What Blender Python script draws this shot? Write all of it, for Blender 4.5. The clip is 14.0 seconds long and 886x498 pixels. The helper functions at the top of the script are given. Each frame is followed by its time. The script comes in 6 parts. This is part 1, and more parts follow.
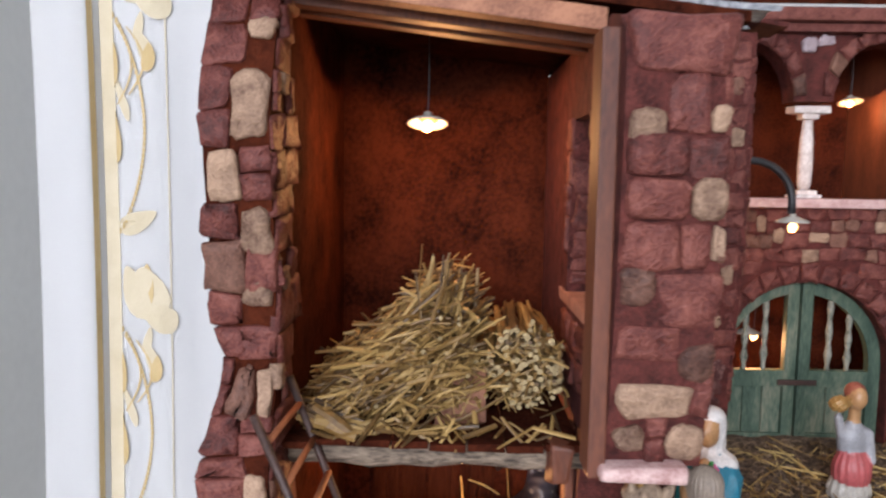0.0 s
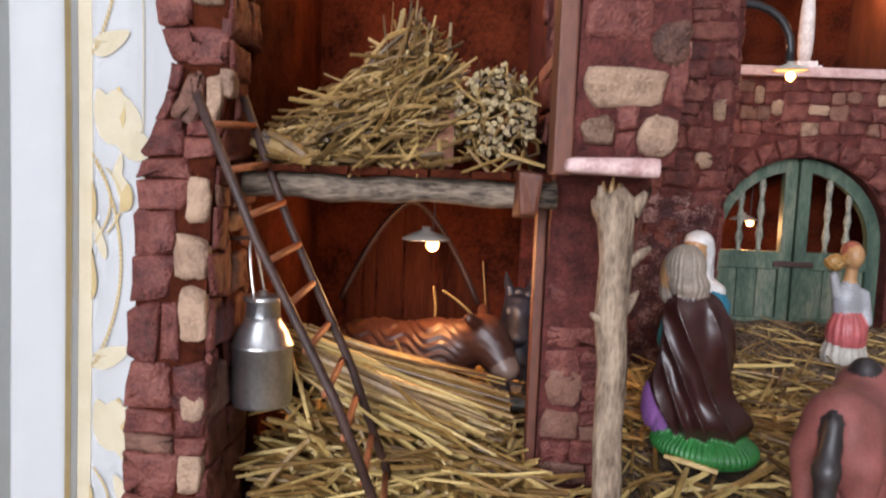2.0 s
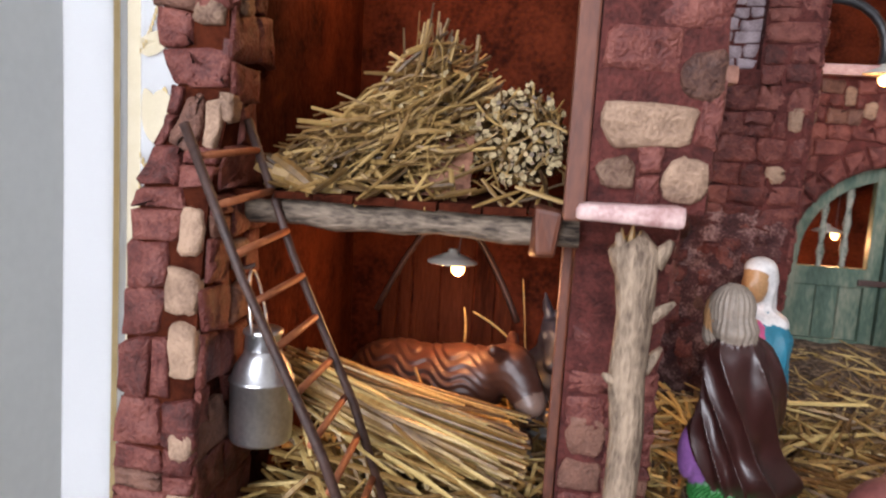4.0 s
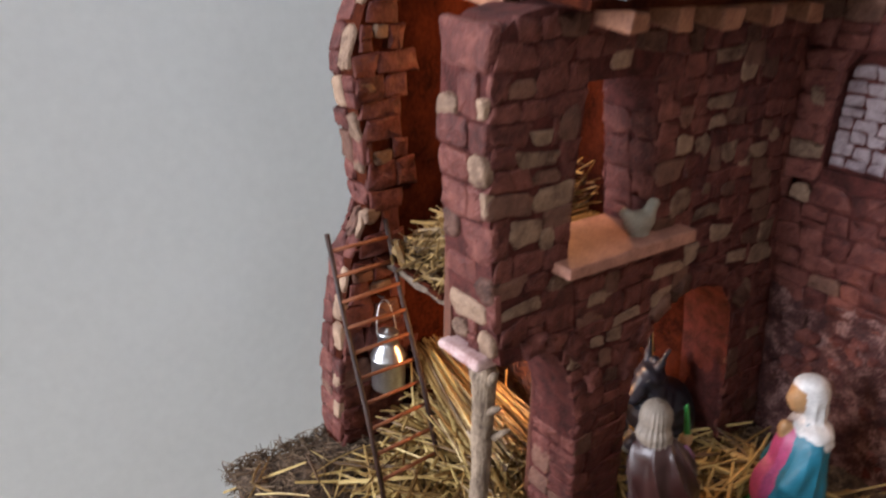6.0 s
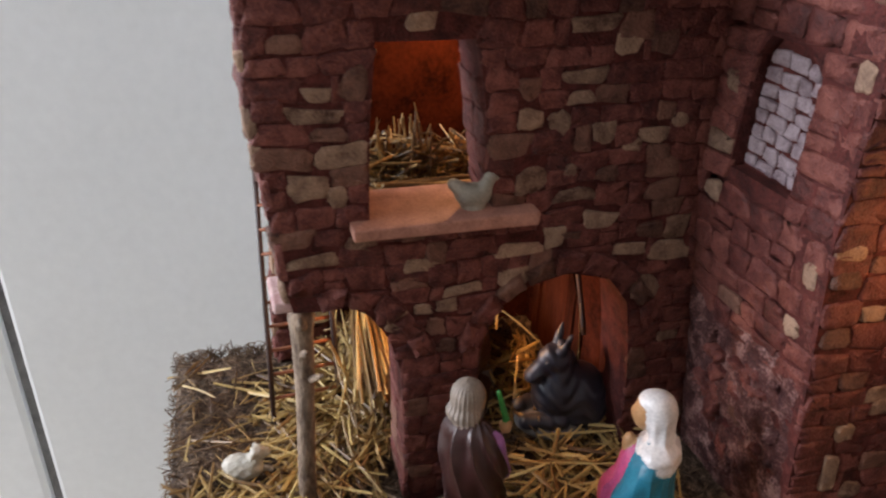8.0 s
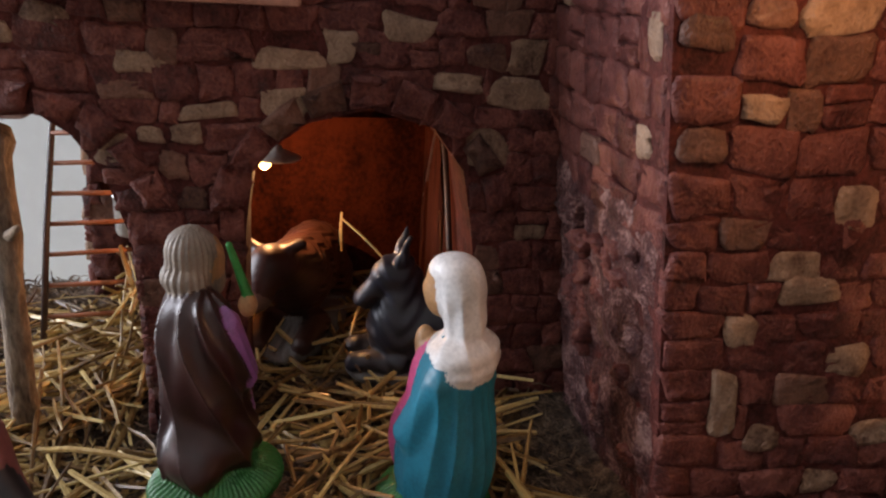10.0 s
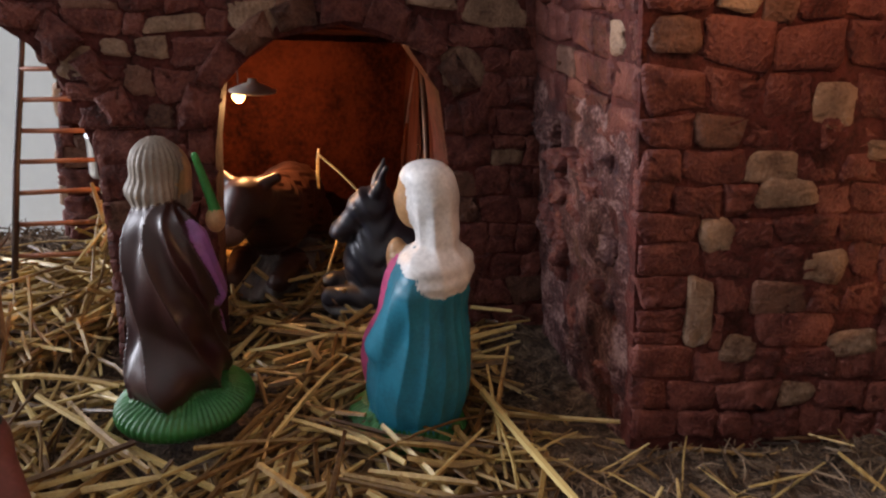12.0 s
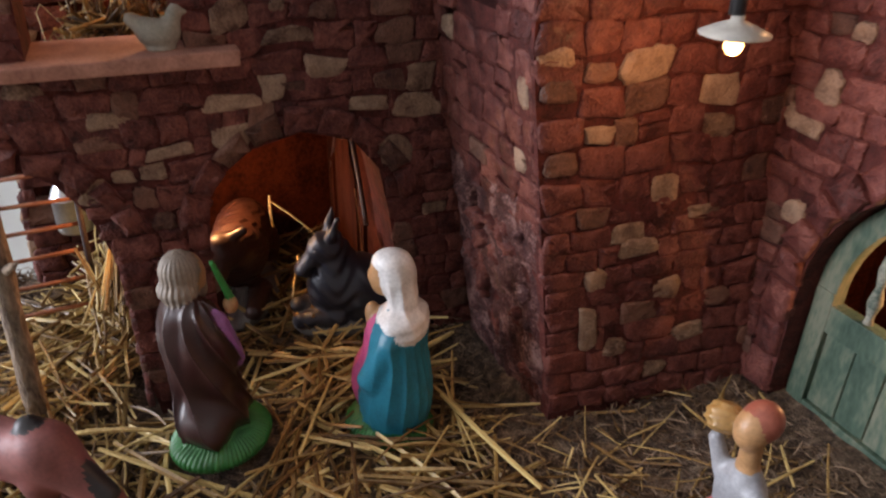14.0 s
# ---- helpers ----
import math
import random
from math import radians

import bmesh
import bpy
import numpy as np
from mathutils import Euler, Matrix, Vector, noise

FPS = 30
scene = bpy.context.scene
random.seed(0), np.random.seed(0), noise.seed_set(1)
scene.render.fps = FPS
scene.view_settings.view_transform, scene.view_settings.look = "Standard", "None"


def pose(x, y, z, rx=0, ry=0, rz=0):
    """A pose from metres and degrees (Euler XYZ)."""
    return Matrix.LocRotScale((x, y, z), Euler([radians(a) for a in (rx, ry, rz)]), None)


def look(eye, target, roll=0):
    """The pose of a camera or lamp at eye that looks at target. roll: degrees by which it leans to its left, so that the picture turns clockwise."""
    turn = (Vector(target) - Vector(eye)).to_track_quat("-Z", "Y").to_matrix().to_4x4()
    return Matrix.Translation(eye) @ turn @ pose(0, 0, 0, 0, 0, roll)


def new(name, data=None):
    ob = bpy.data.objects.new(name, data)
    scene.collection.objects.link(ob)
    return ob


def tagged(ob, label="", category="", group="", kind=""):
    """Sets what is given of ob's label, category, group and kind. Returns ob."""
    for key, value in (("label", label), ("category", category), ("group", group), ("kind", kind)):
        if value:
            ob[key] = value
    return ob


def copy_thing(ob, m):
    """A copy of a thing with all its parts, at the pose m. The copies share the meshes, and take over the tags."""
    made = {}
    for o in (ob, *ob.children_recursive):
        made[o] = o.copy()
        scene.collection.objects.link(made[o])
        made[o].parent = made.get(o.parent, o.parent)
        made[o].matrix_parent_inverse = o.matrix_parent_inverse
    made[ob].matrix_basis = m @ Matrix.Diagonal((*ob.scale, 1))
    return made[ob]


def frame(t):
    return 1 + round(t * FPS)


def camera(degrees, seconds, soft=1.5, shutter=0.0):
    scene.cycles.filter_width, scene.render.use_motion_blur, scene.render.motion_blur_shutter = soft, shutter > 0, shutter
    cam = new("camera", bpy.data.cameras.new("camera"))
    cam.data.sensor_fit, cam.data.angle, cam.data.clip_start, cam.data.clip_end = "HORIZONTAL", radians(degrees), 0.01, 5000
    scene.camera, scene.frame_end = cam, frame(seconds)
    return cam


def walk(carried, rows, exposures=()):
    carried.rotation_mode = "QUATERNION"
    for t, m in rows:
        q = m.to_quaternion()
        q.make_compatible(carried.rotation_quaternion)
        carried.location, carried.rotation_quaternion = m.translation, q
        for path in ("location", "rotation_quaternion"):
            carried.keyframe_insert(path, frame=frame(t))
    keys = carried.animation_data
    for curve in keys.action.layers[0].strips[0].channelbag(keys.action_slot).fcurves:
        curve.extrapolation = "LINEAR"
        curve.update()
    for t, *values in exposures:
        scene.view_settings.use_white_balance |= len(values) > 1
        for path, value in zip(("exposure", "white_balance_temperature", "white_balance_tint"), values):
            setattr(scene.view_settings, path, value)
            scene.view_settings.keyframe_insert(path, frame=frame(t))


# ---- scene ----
cam = camera(61.9, 14.0, soft=2.2, shutter=0.4)
PATH = [
    (0, (0.011, -0.257, 0.242), (-0.017, 1.733, 0.042), 0.9),
    (0.5, (0.033, -0.277, 0.225), (0.019, 1.72, 0.13), 0.3),
    (1, (0.041, -0.271, 0.191), (0.027, 1.725, 0.067), 0.8),
    (1.5, (0.032, -0.264, 0.162), (0.006, 1.727, -0.027), 1.9),
    (2, (0.03, -0.25, 0.134), (-0.015, 1.74, -0.061), 2.2),
    (2.5, (0.029, -0.242, 0.124), (-0.032, 1.747, -0.082), 2.3),
    (3, (0.03, -0.238, 0.128), (-0.047, 1.749, -0.083), 1.5),
    (3.2, (0.031, -0.239, 0.13), (-0.052, 1.748, -0.081), 1.7),
    (5.3, (0.2, -0.195, 0.233), (-0.879, 1.329, -0.483), 5.4),
    (5.5, (0.237, -0.206, 0.248), (-0.985, 1.16, -0.553), 4.6),
    (6, (0.326, -0.198, 0.321), (-1.176, 0.885, -0.435), 0.8),
    (6.5, (0.361, -0.179, 0.359), (-1.173, 0.738, -0.539), 2.8),
    (7, (0.396, -0.13, 0.35), (-1.162, 0.534, -0.714), 4.1),
    (7.5, (0.413, -0.07, 0.347), (-1.215, 0.4, -0.715), 2.4),
    (8, (0.409, -0.019, 0.336), (-1.287, 0.489, -0.594), 1.8),
    (8.5, (0.405, 0.021, 0.308), (-1.32, 0.48, -0.594), 1.3),
    (8.7, (0.402, 0.044, 0.289), (-1.338, 0.481, -0.595), 2.1),
    (10.8, (0.378, 0.122, 0.175), (-1.477, 0.474, -0.484), 3.1),
    (11, (0.379, 0.122, 0.174), (-1.471, 0.471, -0.502), 3.0),
    (11.5, (0.383, 0.128, 0.162), (-1.452, 0.476, -0.552), 3.6),
    (12, (0.388, 0.125, 0.169), (-1.431, 0.519, -0.563), 3.3),
    (12.5, (0.396, 0.118, 0.177), (-1.383, 0.537, -0.635), 3.2),
    (13, (0.405, 0.114, 0.203), (-1.319, 0.581, -0.696), 3.2),
    (13.5, (0.413, 0.104, 0.237), (-1.25, 0.667, -0.722), 2.4),
    (14, (0.432, 0.079, 0.266), (-1.182, 0.754, -0.703), 1.1),
]
walk(cam, [(t, look(eye, aim, roll)) for t, eye, aim, roll in PATH], [(t, stops, 6500, 22) for t, stops in ((0.0, 0.17), (3.2, 0.25), (5.5, 0.46), (6.5, 0.22), (7.5, 0.36), (8.5, 0.40), (11.0, 0.30), (14.0, 0.38))])

# ---- world, daylight, exposure ----
world = bpy.data.worlds.new("sky")
scene.world = world
world.use_nodes = True
wn = world.node_tree.nodes
sky = wn.new("ShaderNodeTexSky")
sky.sky_type, sky.sun_disc, sky.sun_elevation, sky.sun_rotation = "NISHITA", False, radians(35), radians(160)
world.node_tree.links.new(sky.outputs[0], wn["Background"].inputs[0])
wn["Background"].inputs[1].default_value = 0.1


def lamp(name, kind, energy, colour, m, size=0.0, size_y=0.0):
    data = bpy.data.lights.new(name, kind)
    data.energy, data.color = energy, colour
    if kind == "AREA":
        data.shape, data.size, data.size_y = "RECTANGLE", size, size_y
    else:
        data.shadow_soft_size = size
    ob = new(name, data)
    ob.matrix_world = m
    return ob


# daylight that enters by the window of the room, behind the camera's first stand
lamp("window_daylight", "AREA", 88.0, (0.86, 0.95, 1.0), look((-0.52, -2.55, 0.75), (-0.1, 0.0, 0.2)), 1.6, 1.3)


# ---- materials ----
def shader(name, rough=0.8, metal=0.0):
    m = bpy.data.materials.new(name)
    m.use_nodes = True
    b = m.node_tree.nodes["Principled BSDF"]
    b.inputs["Roughness"].default_value, b.inputs["Metallic"].default_value = rough, metal
    return m, m.node_tree.nodes, m.node_tree.links, b


def surface(name, c1, c2, scale=60.0, grain=400.0, rough=0.8, metal=0.0, bump=0.4, depth=0.0006, spread=0.0, stretch=(1, 1, 1), c3=None, gloss=0.0, island=False, spec=0.5):
    """Two colours mixed by noise at two scales, with relief; spread: how far each object's own tone departs."""
    m, n, l, b = shader(name, rough, metal)
    co = n.new("ShaderNodeTexCoord")
    mp = n.new("ShaderNodeMapping")
    mp.inputs["Scale"].default_value = stretch
    l.new(co.outputs["Object"], mp.inputs[0])
    big, small = n.new("ShaderNodeTexNoise"), n.new("ShaderNodeTexNoise")
    big.inputs["Scale"].default_value, small.inputs["Scale"].default_value = scale, grain
    big.inputs["Detail"].default_value, small.inputs["Detail"].default_value = 4, 3
    l.new(mp.outputs[0], big.inputs[0])
    l.new(mp.outputs[0], small.inputs[0])
    add = n.new("ShaderNodeMath")
    add.operation = "MULTIPLY_ADD"
    add.inputs[1].default_value = 0.65
    l.new(small.outputs[0], add.inputs[0])
    l.new(big.outputs[0], add.inputs[2])
    src = add.outputs[0]
    if spread:
        add2 = n.new("ShaderNodeMath")
        add2.operation = "MULTIPLY_ADD"
        add2.inputs[1].default_value = spread
        rnd = n.new("ShaderNodeNewGeometry" if island else "ShaderNodeObjectInfo")
        l.new(rnd.outputs["Random Per Island" if island else "Random"], add2.inputs[0])
        l.new(src, add2.inputs[2])
        src = add2.outputs[0]
    ramp = n.new("ShaderNodeValToRGB")
    lo = 0.575 + 0.18 * spread
    hi = 1.035 + 0.75 * spread
    scl = n.new("ShaderNodeMapRange")
    scl.inputs[1].default_value, scl.inputs[2].default_value = lo, hi
    l.new(src, scl.inputs[0])
    l.new(scl.outputs[0], ramp.inputs[0])
    ramp.color_ramp.elements[0].color = (*c1, 1)
    ramp.color_ramp.elements[1].color = (*c2, 1)
    if c3:
        e = ramp.color_ramp.elements.new(0.5)
        e.color = (*c3, 1)
    l.new(ramp.outputs[0], b.inputs["Base Color"])
    if bump:
        bp = n.new("ShaderNodeBump")
        bp.inputs["Strength"].default_value, bp.inputs["Distance"].default_value = bump, depth
        l.new(add.outputs[0], bp.inputs["Height"])
        l.new(bp.outputs[0], b.inputs["Normal"])
    b.inputs["Specular IOR Level"].default_value = spec
    if gloss:
        b.inputs["Coat Weight"].default_value, b.inputs["Coat Roughness"].default_value = gloss, 0.25
    return m


def glow(name, colour, strength):
    m, n, l, b = shader(name, 0.5)
    b.inputs["Base Color"].default_value = (*colour, 1)
    b.inputs["Emission Color"].default_value = (*colour, 1)
    b.inputs["Emission Strength"].default_value = strength
    return m


MAT = {
    "mortar": surface("dark red mortar", (0.032, 0.0070, 0.0062), (0.120, 0.029, 0.0235), 120, 700, 0.8, bump=1.0, depth=0.0015, spec=0.25),
    "red": surface("red painted stone", (0.044, 0.0106, 0.0090), (0.222, 0.074, 0.056), 130, 800, 0.55, bump=1.0, depth=0.0018, spread=0.28, c3=(0.120, 0.0310, 0.0250), gloss=0.03, spec=0.3),
    "scuffed": surface("scuffed red plaster", (0.030, 0.009, 0.009), (0.30, 0.17, 0.15), 90, 700, 0.65, bump=1.0, depth=0.002, c3=(0.075, 0.024, 0.022), spec=0.3),
    "brown": surface("brown stone", (0.050, 0.020, 0.015), (0.215, 0.102, 0.070), 130, 800, 0.65, bump=1.0, depth=0.0016, spec=0.3, spread=0.4, gloss=0.05),
    "pale": surface("pale dry-brushed stone", (0.080, 0.037, 0.025), (0.40, 0.262, 0.178), 130, 800, 0.65, bump=1.0, depth=0.0014, spec=0.3, spread=0.5),
    "whitish": surface("whitish stone", (0.13, 0.085, 0.095), (0.40, 0.32, 0.34), 140, 900, 0.7, bump=0.6, depth=0.0007, spread=0.3),
    "stain": surface("red-brown wood stain", (0.014, 0.0032, 0.0020), (0.076, 0.0170, 0.0075), 45, 420, 0.92, bump=0.9, depth=0.0012, stretch=(1, 1, 0.9), spec=0.05),
    "board": surface("brown painted board", (0.055, 0.014, 0.007), (0.145, 0.042, 0.019), 60, 600, 0.6, bump=0.3, stretch=(1, 1, 0.3)),
    "rafter": surface("tan wood", (0.13, 0.042, 0.022), (0.36, 0.155, 0.085), 70, 700, 0.7, bump=0.5),
    "slate": surface("grey white slate", (0.12, 0.13, 0.15), (0.68, 0.70, 0.72), 120, 600, 0.7, bump=0.7, depth=0.001, spread=0.5),
    "log": surface("grey beam bark", (0.020, 0.012, 0.009), (0.27, 0.205, 0.15), 330, 900, 0.85, bump=1.0, depth=0.0014, stretch=(0.3, 1, 1)),
    "branch": surface("branch wood", (0.085, 0.054, 0.036), (0.36, 0.265, 0.185), 190, 800, 0.8, bump=1.0, depth=0.0016, stretch=(1, 1, 0.35)),
    "rung": surface("orange brown dowel", (0.25, 0.075, 0.03), (0.40, 0.14, 0.06), 80, 600, 0.6),
    "rail": surface("dark brown rail", (0.022, 0.010, 0.008), (0.065, 0.030, 0.022), 80, 600, 0.55),
    "straw": surface("dry straw", (0.075, 0.033, 0.009), (0.62, 0.45, 0.172), 30, 500, 0.45, bump=0.3, depth=0.0003, spread=1.0, c3=(0.262, 0.146, 0.040), island=True),
    "hay": surface("old hay", (0.035, 0.017, 0.005), (0.38, 0.245, 0.085), 30, 500, 0.5, bump=0.3, depth=0.0003, spread=1.0, c3=(0.18, 0.098, 0.027), island=True),
    "mulch": surface("brown mulch", (0.024, 0.014, 0.009), (0.24, 0.165, 0.108), 190, 900, 0.95, bump=1.0, depth=0.003, c3=(0.092, 0.057, 0.036)),
    "fibre": surface("brown fibres", (0.035, 0.021, 0.013), (0.27, 0.18, 0.11), 60, 500, 0.9, spread=0.8, island=True),
    "green": surface("worn green paint", (0.018, 0.045, 0.030), (0.17, 0.18, 0.125), 90, 700, 0.6, bump=0.8, depth=0.001, stretch=(1, 1, 0.25), c3=(0.058, 0.098, 0.066), spread=0.25),
    "spindle": surface("chipped pale green paint", (0.05, 0.075, 0.055), (0.34, 0.33, 0.27), 160, 800, 0.65, bump=0.8, depth=0.001),
    "plank": surface("worn brown plank", (0.016, 0.0042, 0.0025), (0.072, 0.0200, 0.0100), 120, 700, 0.95, bump=1.0, depth=0.0014, stretch=(1, 1, 0.14), spread=0.25, spec=0.03),
    "strawend": surface("pale cut straw end", (0.10, 0.062, 0.022), (0.48, 0.37, 0.19), 900, 2500, 0.7, bump=0.2),
    "marble": surface("dusty white pink stone", (0.45, 0.36, 0.33), (0.80, 0.72, 0.68), 120, 700, 0.7),
    "tile": surface("terracotta roof tile", (0.20, 0.065, 0.05), (0.50, 0.23, 0.18), 100, 700, 0.75, spread=0.5),
    "pinkledge": surface("pink stone ledge", (0.34, 0.18, 0.17), (0.62, 0.44, 0.42), 100, 700, 0.6),
    "sill": surface("pink clay sill", (0.24, 0.10, 0.07), (0.46, 0.22, 0.155), 70, 700, 0.65, bump=0.5),
    "black": surface("black rubber", (0.010, 0.010, 0.011), (0.025, 0.025, 0.028), 80, 500, 0.4),
    "enamel": surface("white enamel", (0.36, 0.33, 0.28), (0.46, 0.43, 0.38), 80, 500, 0.35),
    "bulb": glow("warm bulb", (1.0, 0.56, 0.17), 8.0),
    "zinc": surface("zinc sheet", (0.52, 0.53, 0.55), (0.78, 0.79, 0.80), 70, 600, 0.30, 0.95, bump=0.15),
    "basered": surface("red brown base edge", (0.085, 0.016, 0.015), (0.17, 0.04, 0.035), 60, 500, 0.6),
    "fridge": surface("off white appliance paint", (0.74, 0.77, 0.78), (0.80, 0.83, 0.84), 4, 60, 0.35, bump=0.03),
    "gasket": surface("dark gasket", (0.10, 0.10, 0.10), (0.2, 0.2, 0.2), 40, 300, 0.7),
    "plaster": surface("room plaster", (0.52, 0.53, 0.52), (0.60, 0.61, 0.60), 3, 40, 0.9, bump=0.1),
    "ceiling": surface("white ceiling fill tone", (0.76, 0.76, 0.75), (0.84, 0.84, 0.83), 3, 40, 0.9, bump=0.1),
    "ochrewall": surface("dull ochre tone limiting bounce", (0.34, 0.29, 0.25), (0.40, 0.35, 0.30), 3, 40, 0.9, bump=0.1),
    "tabletop": surface("table wood", (0.16, 0.09, 0.05), (0.28, 0.17, 0.10), 12, 120, 0.5),
}


def terrazzo():
    m, n, l, b = shader("cream terrazzo", 0.35)
    co, v = n.new("ShaderNodeTexCoord"), n.new("ShaderNodeTexVoronoi")
    v.inputs["Scale"].default_value = 90
    nz = n.new("ShaderNodeTexNoise")
    nz.inputs["Scale"].default_value = 22
    l.new(co.outputs["Object"], v.inputs["Vector"])
    l.new(co.outputs["Object"], nz.inputs[0])
    sep = n.new("ShaderNodeSeparateColor")
    l.new(v.outputs["Color"], sep.inputs[0])
    r = n.new("ShaderNodeValToRGB")
    r.color_ramp.interpolation = "CONSTANT"
    r.color_ramp.elements[0].color, r.color_ramp.elements[0].position = (0.30, 0.24, 0.17, 1), 0
    r.color_ramp.elements[1].color, r.color_ramp.elements[1].position = (0.66, 0.60, 0.48, 1), 0.14
    e = r.color_ramp.elements.new(0.8)
    e.color = (0.78, 0.73, 0.62, 1)
    l.new(sep.outputs[0], r.inputs[0])
    mix = n.new("ShaderNodeMix")
    mix.data_type, mix.blend_type = "RGBA", "MULTIPLY"
    mix.inputs[0].default_value = 0.25
    l.new(r.outputs[0], mix.inputs[6])
    l.new(nz.outputs[0], mix.inputs[7])
    l.new(mix.outputs[2], b.inputs["Base Color"])
    return m


def cloth():
    """White cloth with ochre printed stems, wavy in height and repeated."""
    m, n, l, b = shader("white printed curtain cloth", 0.9)
    b.inputs["Base Color"].default_value = (0.84, 0.85, 0.86, 1)
    co, w = n.new("ShaderNodeTexCoord"), n.new("ShaderNodeTexNoise")
    w.inputs["Scale"].default_value = 900
    l.new(co.outputs["Object"], w.inputs[0])
    bp = n.new("ShaderNodeBump")
    bp.inputs["Strength"].default_value, bp.inputs["Distance"].default_value = 0.25, 0.0005
    l.new(w.outputs[0], bp.inputs["Height"])
    l.new(bp.outputs[0], b.inputs["Normal"])
    return m


MAT["terrazzo"], MAT["cloth"] = terrazzo(), cloth()
MAT["ochre"] = surface("ochre print", (0.46, 0.34, 0.16), (0.55, 0.42, 0.22), 60, 900, 0.9, bump=0.1)
MAT["cream"] = surface("cream print and fold shade", (0.53, 0.46, 0.32), (0.60, 0.53, 0.39), 60, 900, 0.9, bump=0.1)


# ---- building helpers ----
def mesh_of(name, bm, mats, smooth=False):
    me = bpy.data.meshes.new(name)
    bm.to_mesh(me)
    bm.free()
    for mt in mats if isinstance(mats, (list, tuple)) else [mats]:
        me.materials.append(MAT[mt])
    if smooth:
        me.polygons.foreach_set("use_smooth", [True] * len(me.polygons))
    return me


def part(name, bm, material, parent=None, label="", smooth=False):
    ob = new(name, mesh_of(name, bm, material, smooth))
    if parent:
        ob.parent = parent
    if label:
        ob["label"] = label
    return ob


def thing(name, label, category, group="", kind="", at=(0, 0, 0)):
    ob = new(name)
    ob.empty_display_size = 0.01
    ob.location = at
    return tagged(ob, label, category, group, kind)


def box(bm, x0, x1, y0, y1, z0, z1, bevel=0.0, jit=0.0, m=None):
    r = bmesh.ops.create_cube(bm, size=1.0)
    vs = r["verts"]
    for v in vs:
        v.co = Vector(((x0 + x1) / 2 + v.co.x * (x1 - x0), (y0 + y1) / 2 + v.co.y * (y1 - y0), (z0 + z1) / 2 + v.co.z * (z1 - z0)))
        v.co += Vector((random.uniform(-jit, jit), random.uniform(-jit, jit), random.uniform(-jit, jit)))
    if bevel:
        es = list({e for v in vs for e in v.link_edges})
        r = bmesh.ops.bevel(bm, geom=es, offset=bevel, segments=2, affect="EDGES", profile=0.6)
        vs = list({v for f in r["faces"] for v in f.verts} | {v for v in vs if v.is_valid})
    if m is not None:
        bmesh.ops.transform(bm, matrix=m, verts=vs)
    return vs


def tube(bm, pts, radii, seg=8, cap=True):
    """A round rod along points."""
    pts = [Vector(p) for p in pts]
    if not isinstance(radii, (list, tuple)):
        radii = [radii] * len(pts)
    rings, side = [], None
    for i, p in enumerate(pts):
        d = (pts[min(i + 1, len(pts) - 1)] - pts[max(i - 1, 0)]).normalized()
        if side is None:
            side = d.orthogonal().normalized()
        side = (side - d * side.dot(d)).normalized()
        up = d.cross(side)
        rings.append([bm.verts.new(p + radii[i] * (math.cos(a) * side + math.sin(a) * up)) for a in (2 * math.pi * k / seg for k in range(seg))])
    for a, b in zip(rings, rings[1:]):
        for k in range(seg):
            bm.faces.new((a[k], a[(k + 1) % seg], b[(k + 1) % seg], b[k]))
    if cap:
        bm.faces.new(rings[0][::-1])
        bm.faces.new(rings[-1])


def lathe(bm, profile, seg=20, m=None):
    rings = []
    for r, z in profile:
        rings.append([bm.verts.new((r * math.cos(a), r * math.sin(a), z)) for a in (2 * math.pi * k / seg for k in range(seg))])
    for a, b in zip(rings, rings[1:]):
        for k in range(seg):
            bm.faces.new((a[k], a[(k + 1) % seg], b[(k + 1) % seg], b[k]))
    bm.faces.new(rings[0][::-1])
    bm.faces.new(rings[-1])
    if m is not None:
        bmesh.ops.transform(bm, matrix=m, verts=[v for r in rings for v in r])


def slab(outline, holes, place, d0, d1):
    """A wall of thickness d0..d1 from an outline with holes in its plane; place(u, v, d) gives the point."""
    bm = bmesh.new()
    edges = []
    for loop in [outline, *holes]:
        vs = [bm.verts.new((u, v, 0)) for u, v in loop]
        edges += [bm.edges.new((vs[i], vs[(i + 1) % len(vs)])) for i in range(len(vs))]
    bmesh.ops.triangle_fill(bm, use_beauty=True, edges=edges)
    faces = list(bm.faces)
    r = bmesh.ops.extrude_face_region(bm, geom=faces)
    top = {v for v in r["geom"] if isinstance(v, bmesh.types.BMVert)}
    for v in bm.verts:
        v.co = place(v.co.x, v.co.y, d1 if v in top else d0)
    bmesh.ops.recalc_face_normals(bm, faces=bm.faces)
    return bm


def arc(cx, cz, rx, rz, a0, a1, n=10):
    return [(cx + rx * math.cos(radians(a0 + (a1 - a0) * i / n)), cz + rz * math.sin(radians(a0 + (a1 - a0) * i / n))) for i in range(n + 1)]


def crossings(loops, v):
    xs = []
    for loop in loops:
        for (u0, v0), (u1, v1) in zip(loop, loop[1:] + loop[:1]):
            if (v0 > v) != (v1 > v):
                xs.append(u0 + (v - v0) * (u1 - u0) / (v1 - v0))
    xs.sort()
    return list(zip(xs[::2], xs[1::2]))


def common(a, b):
    return [(max(p, r), min(q, s)) for p, q in a for r, s in b if min(q, s) - max(p, r) > 0.002]


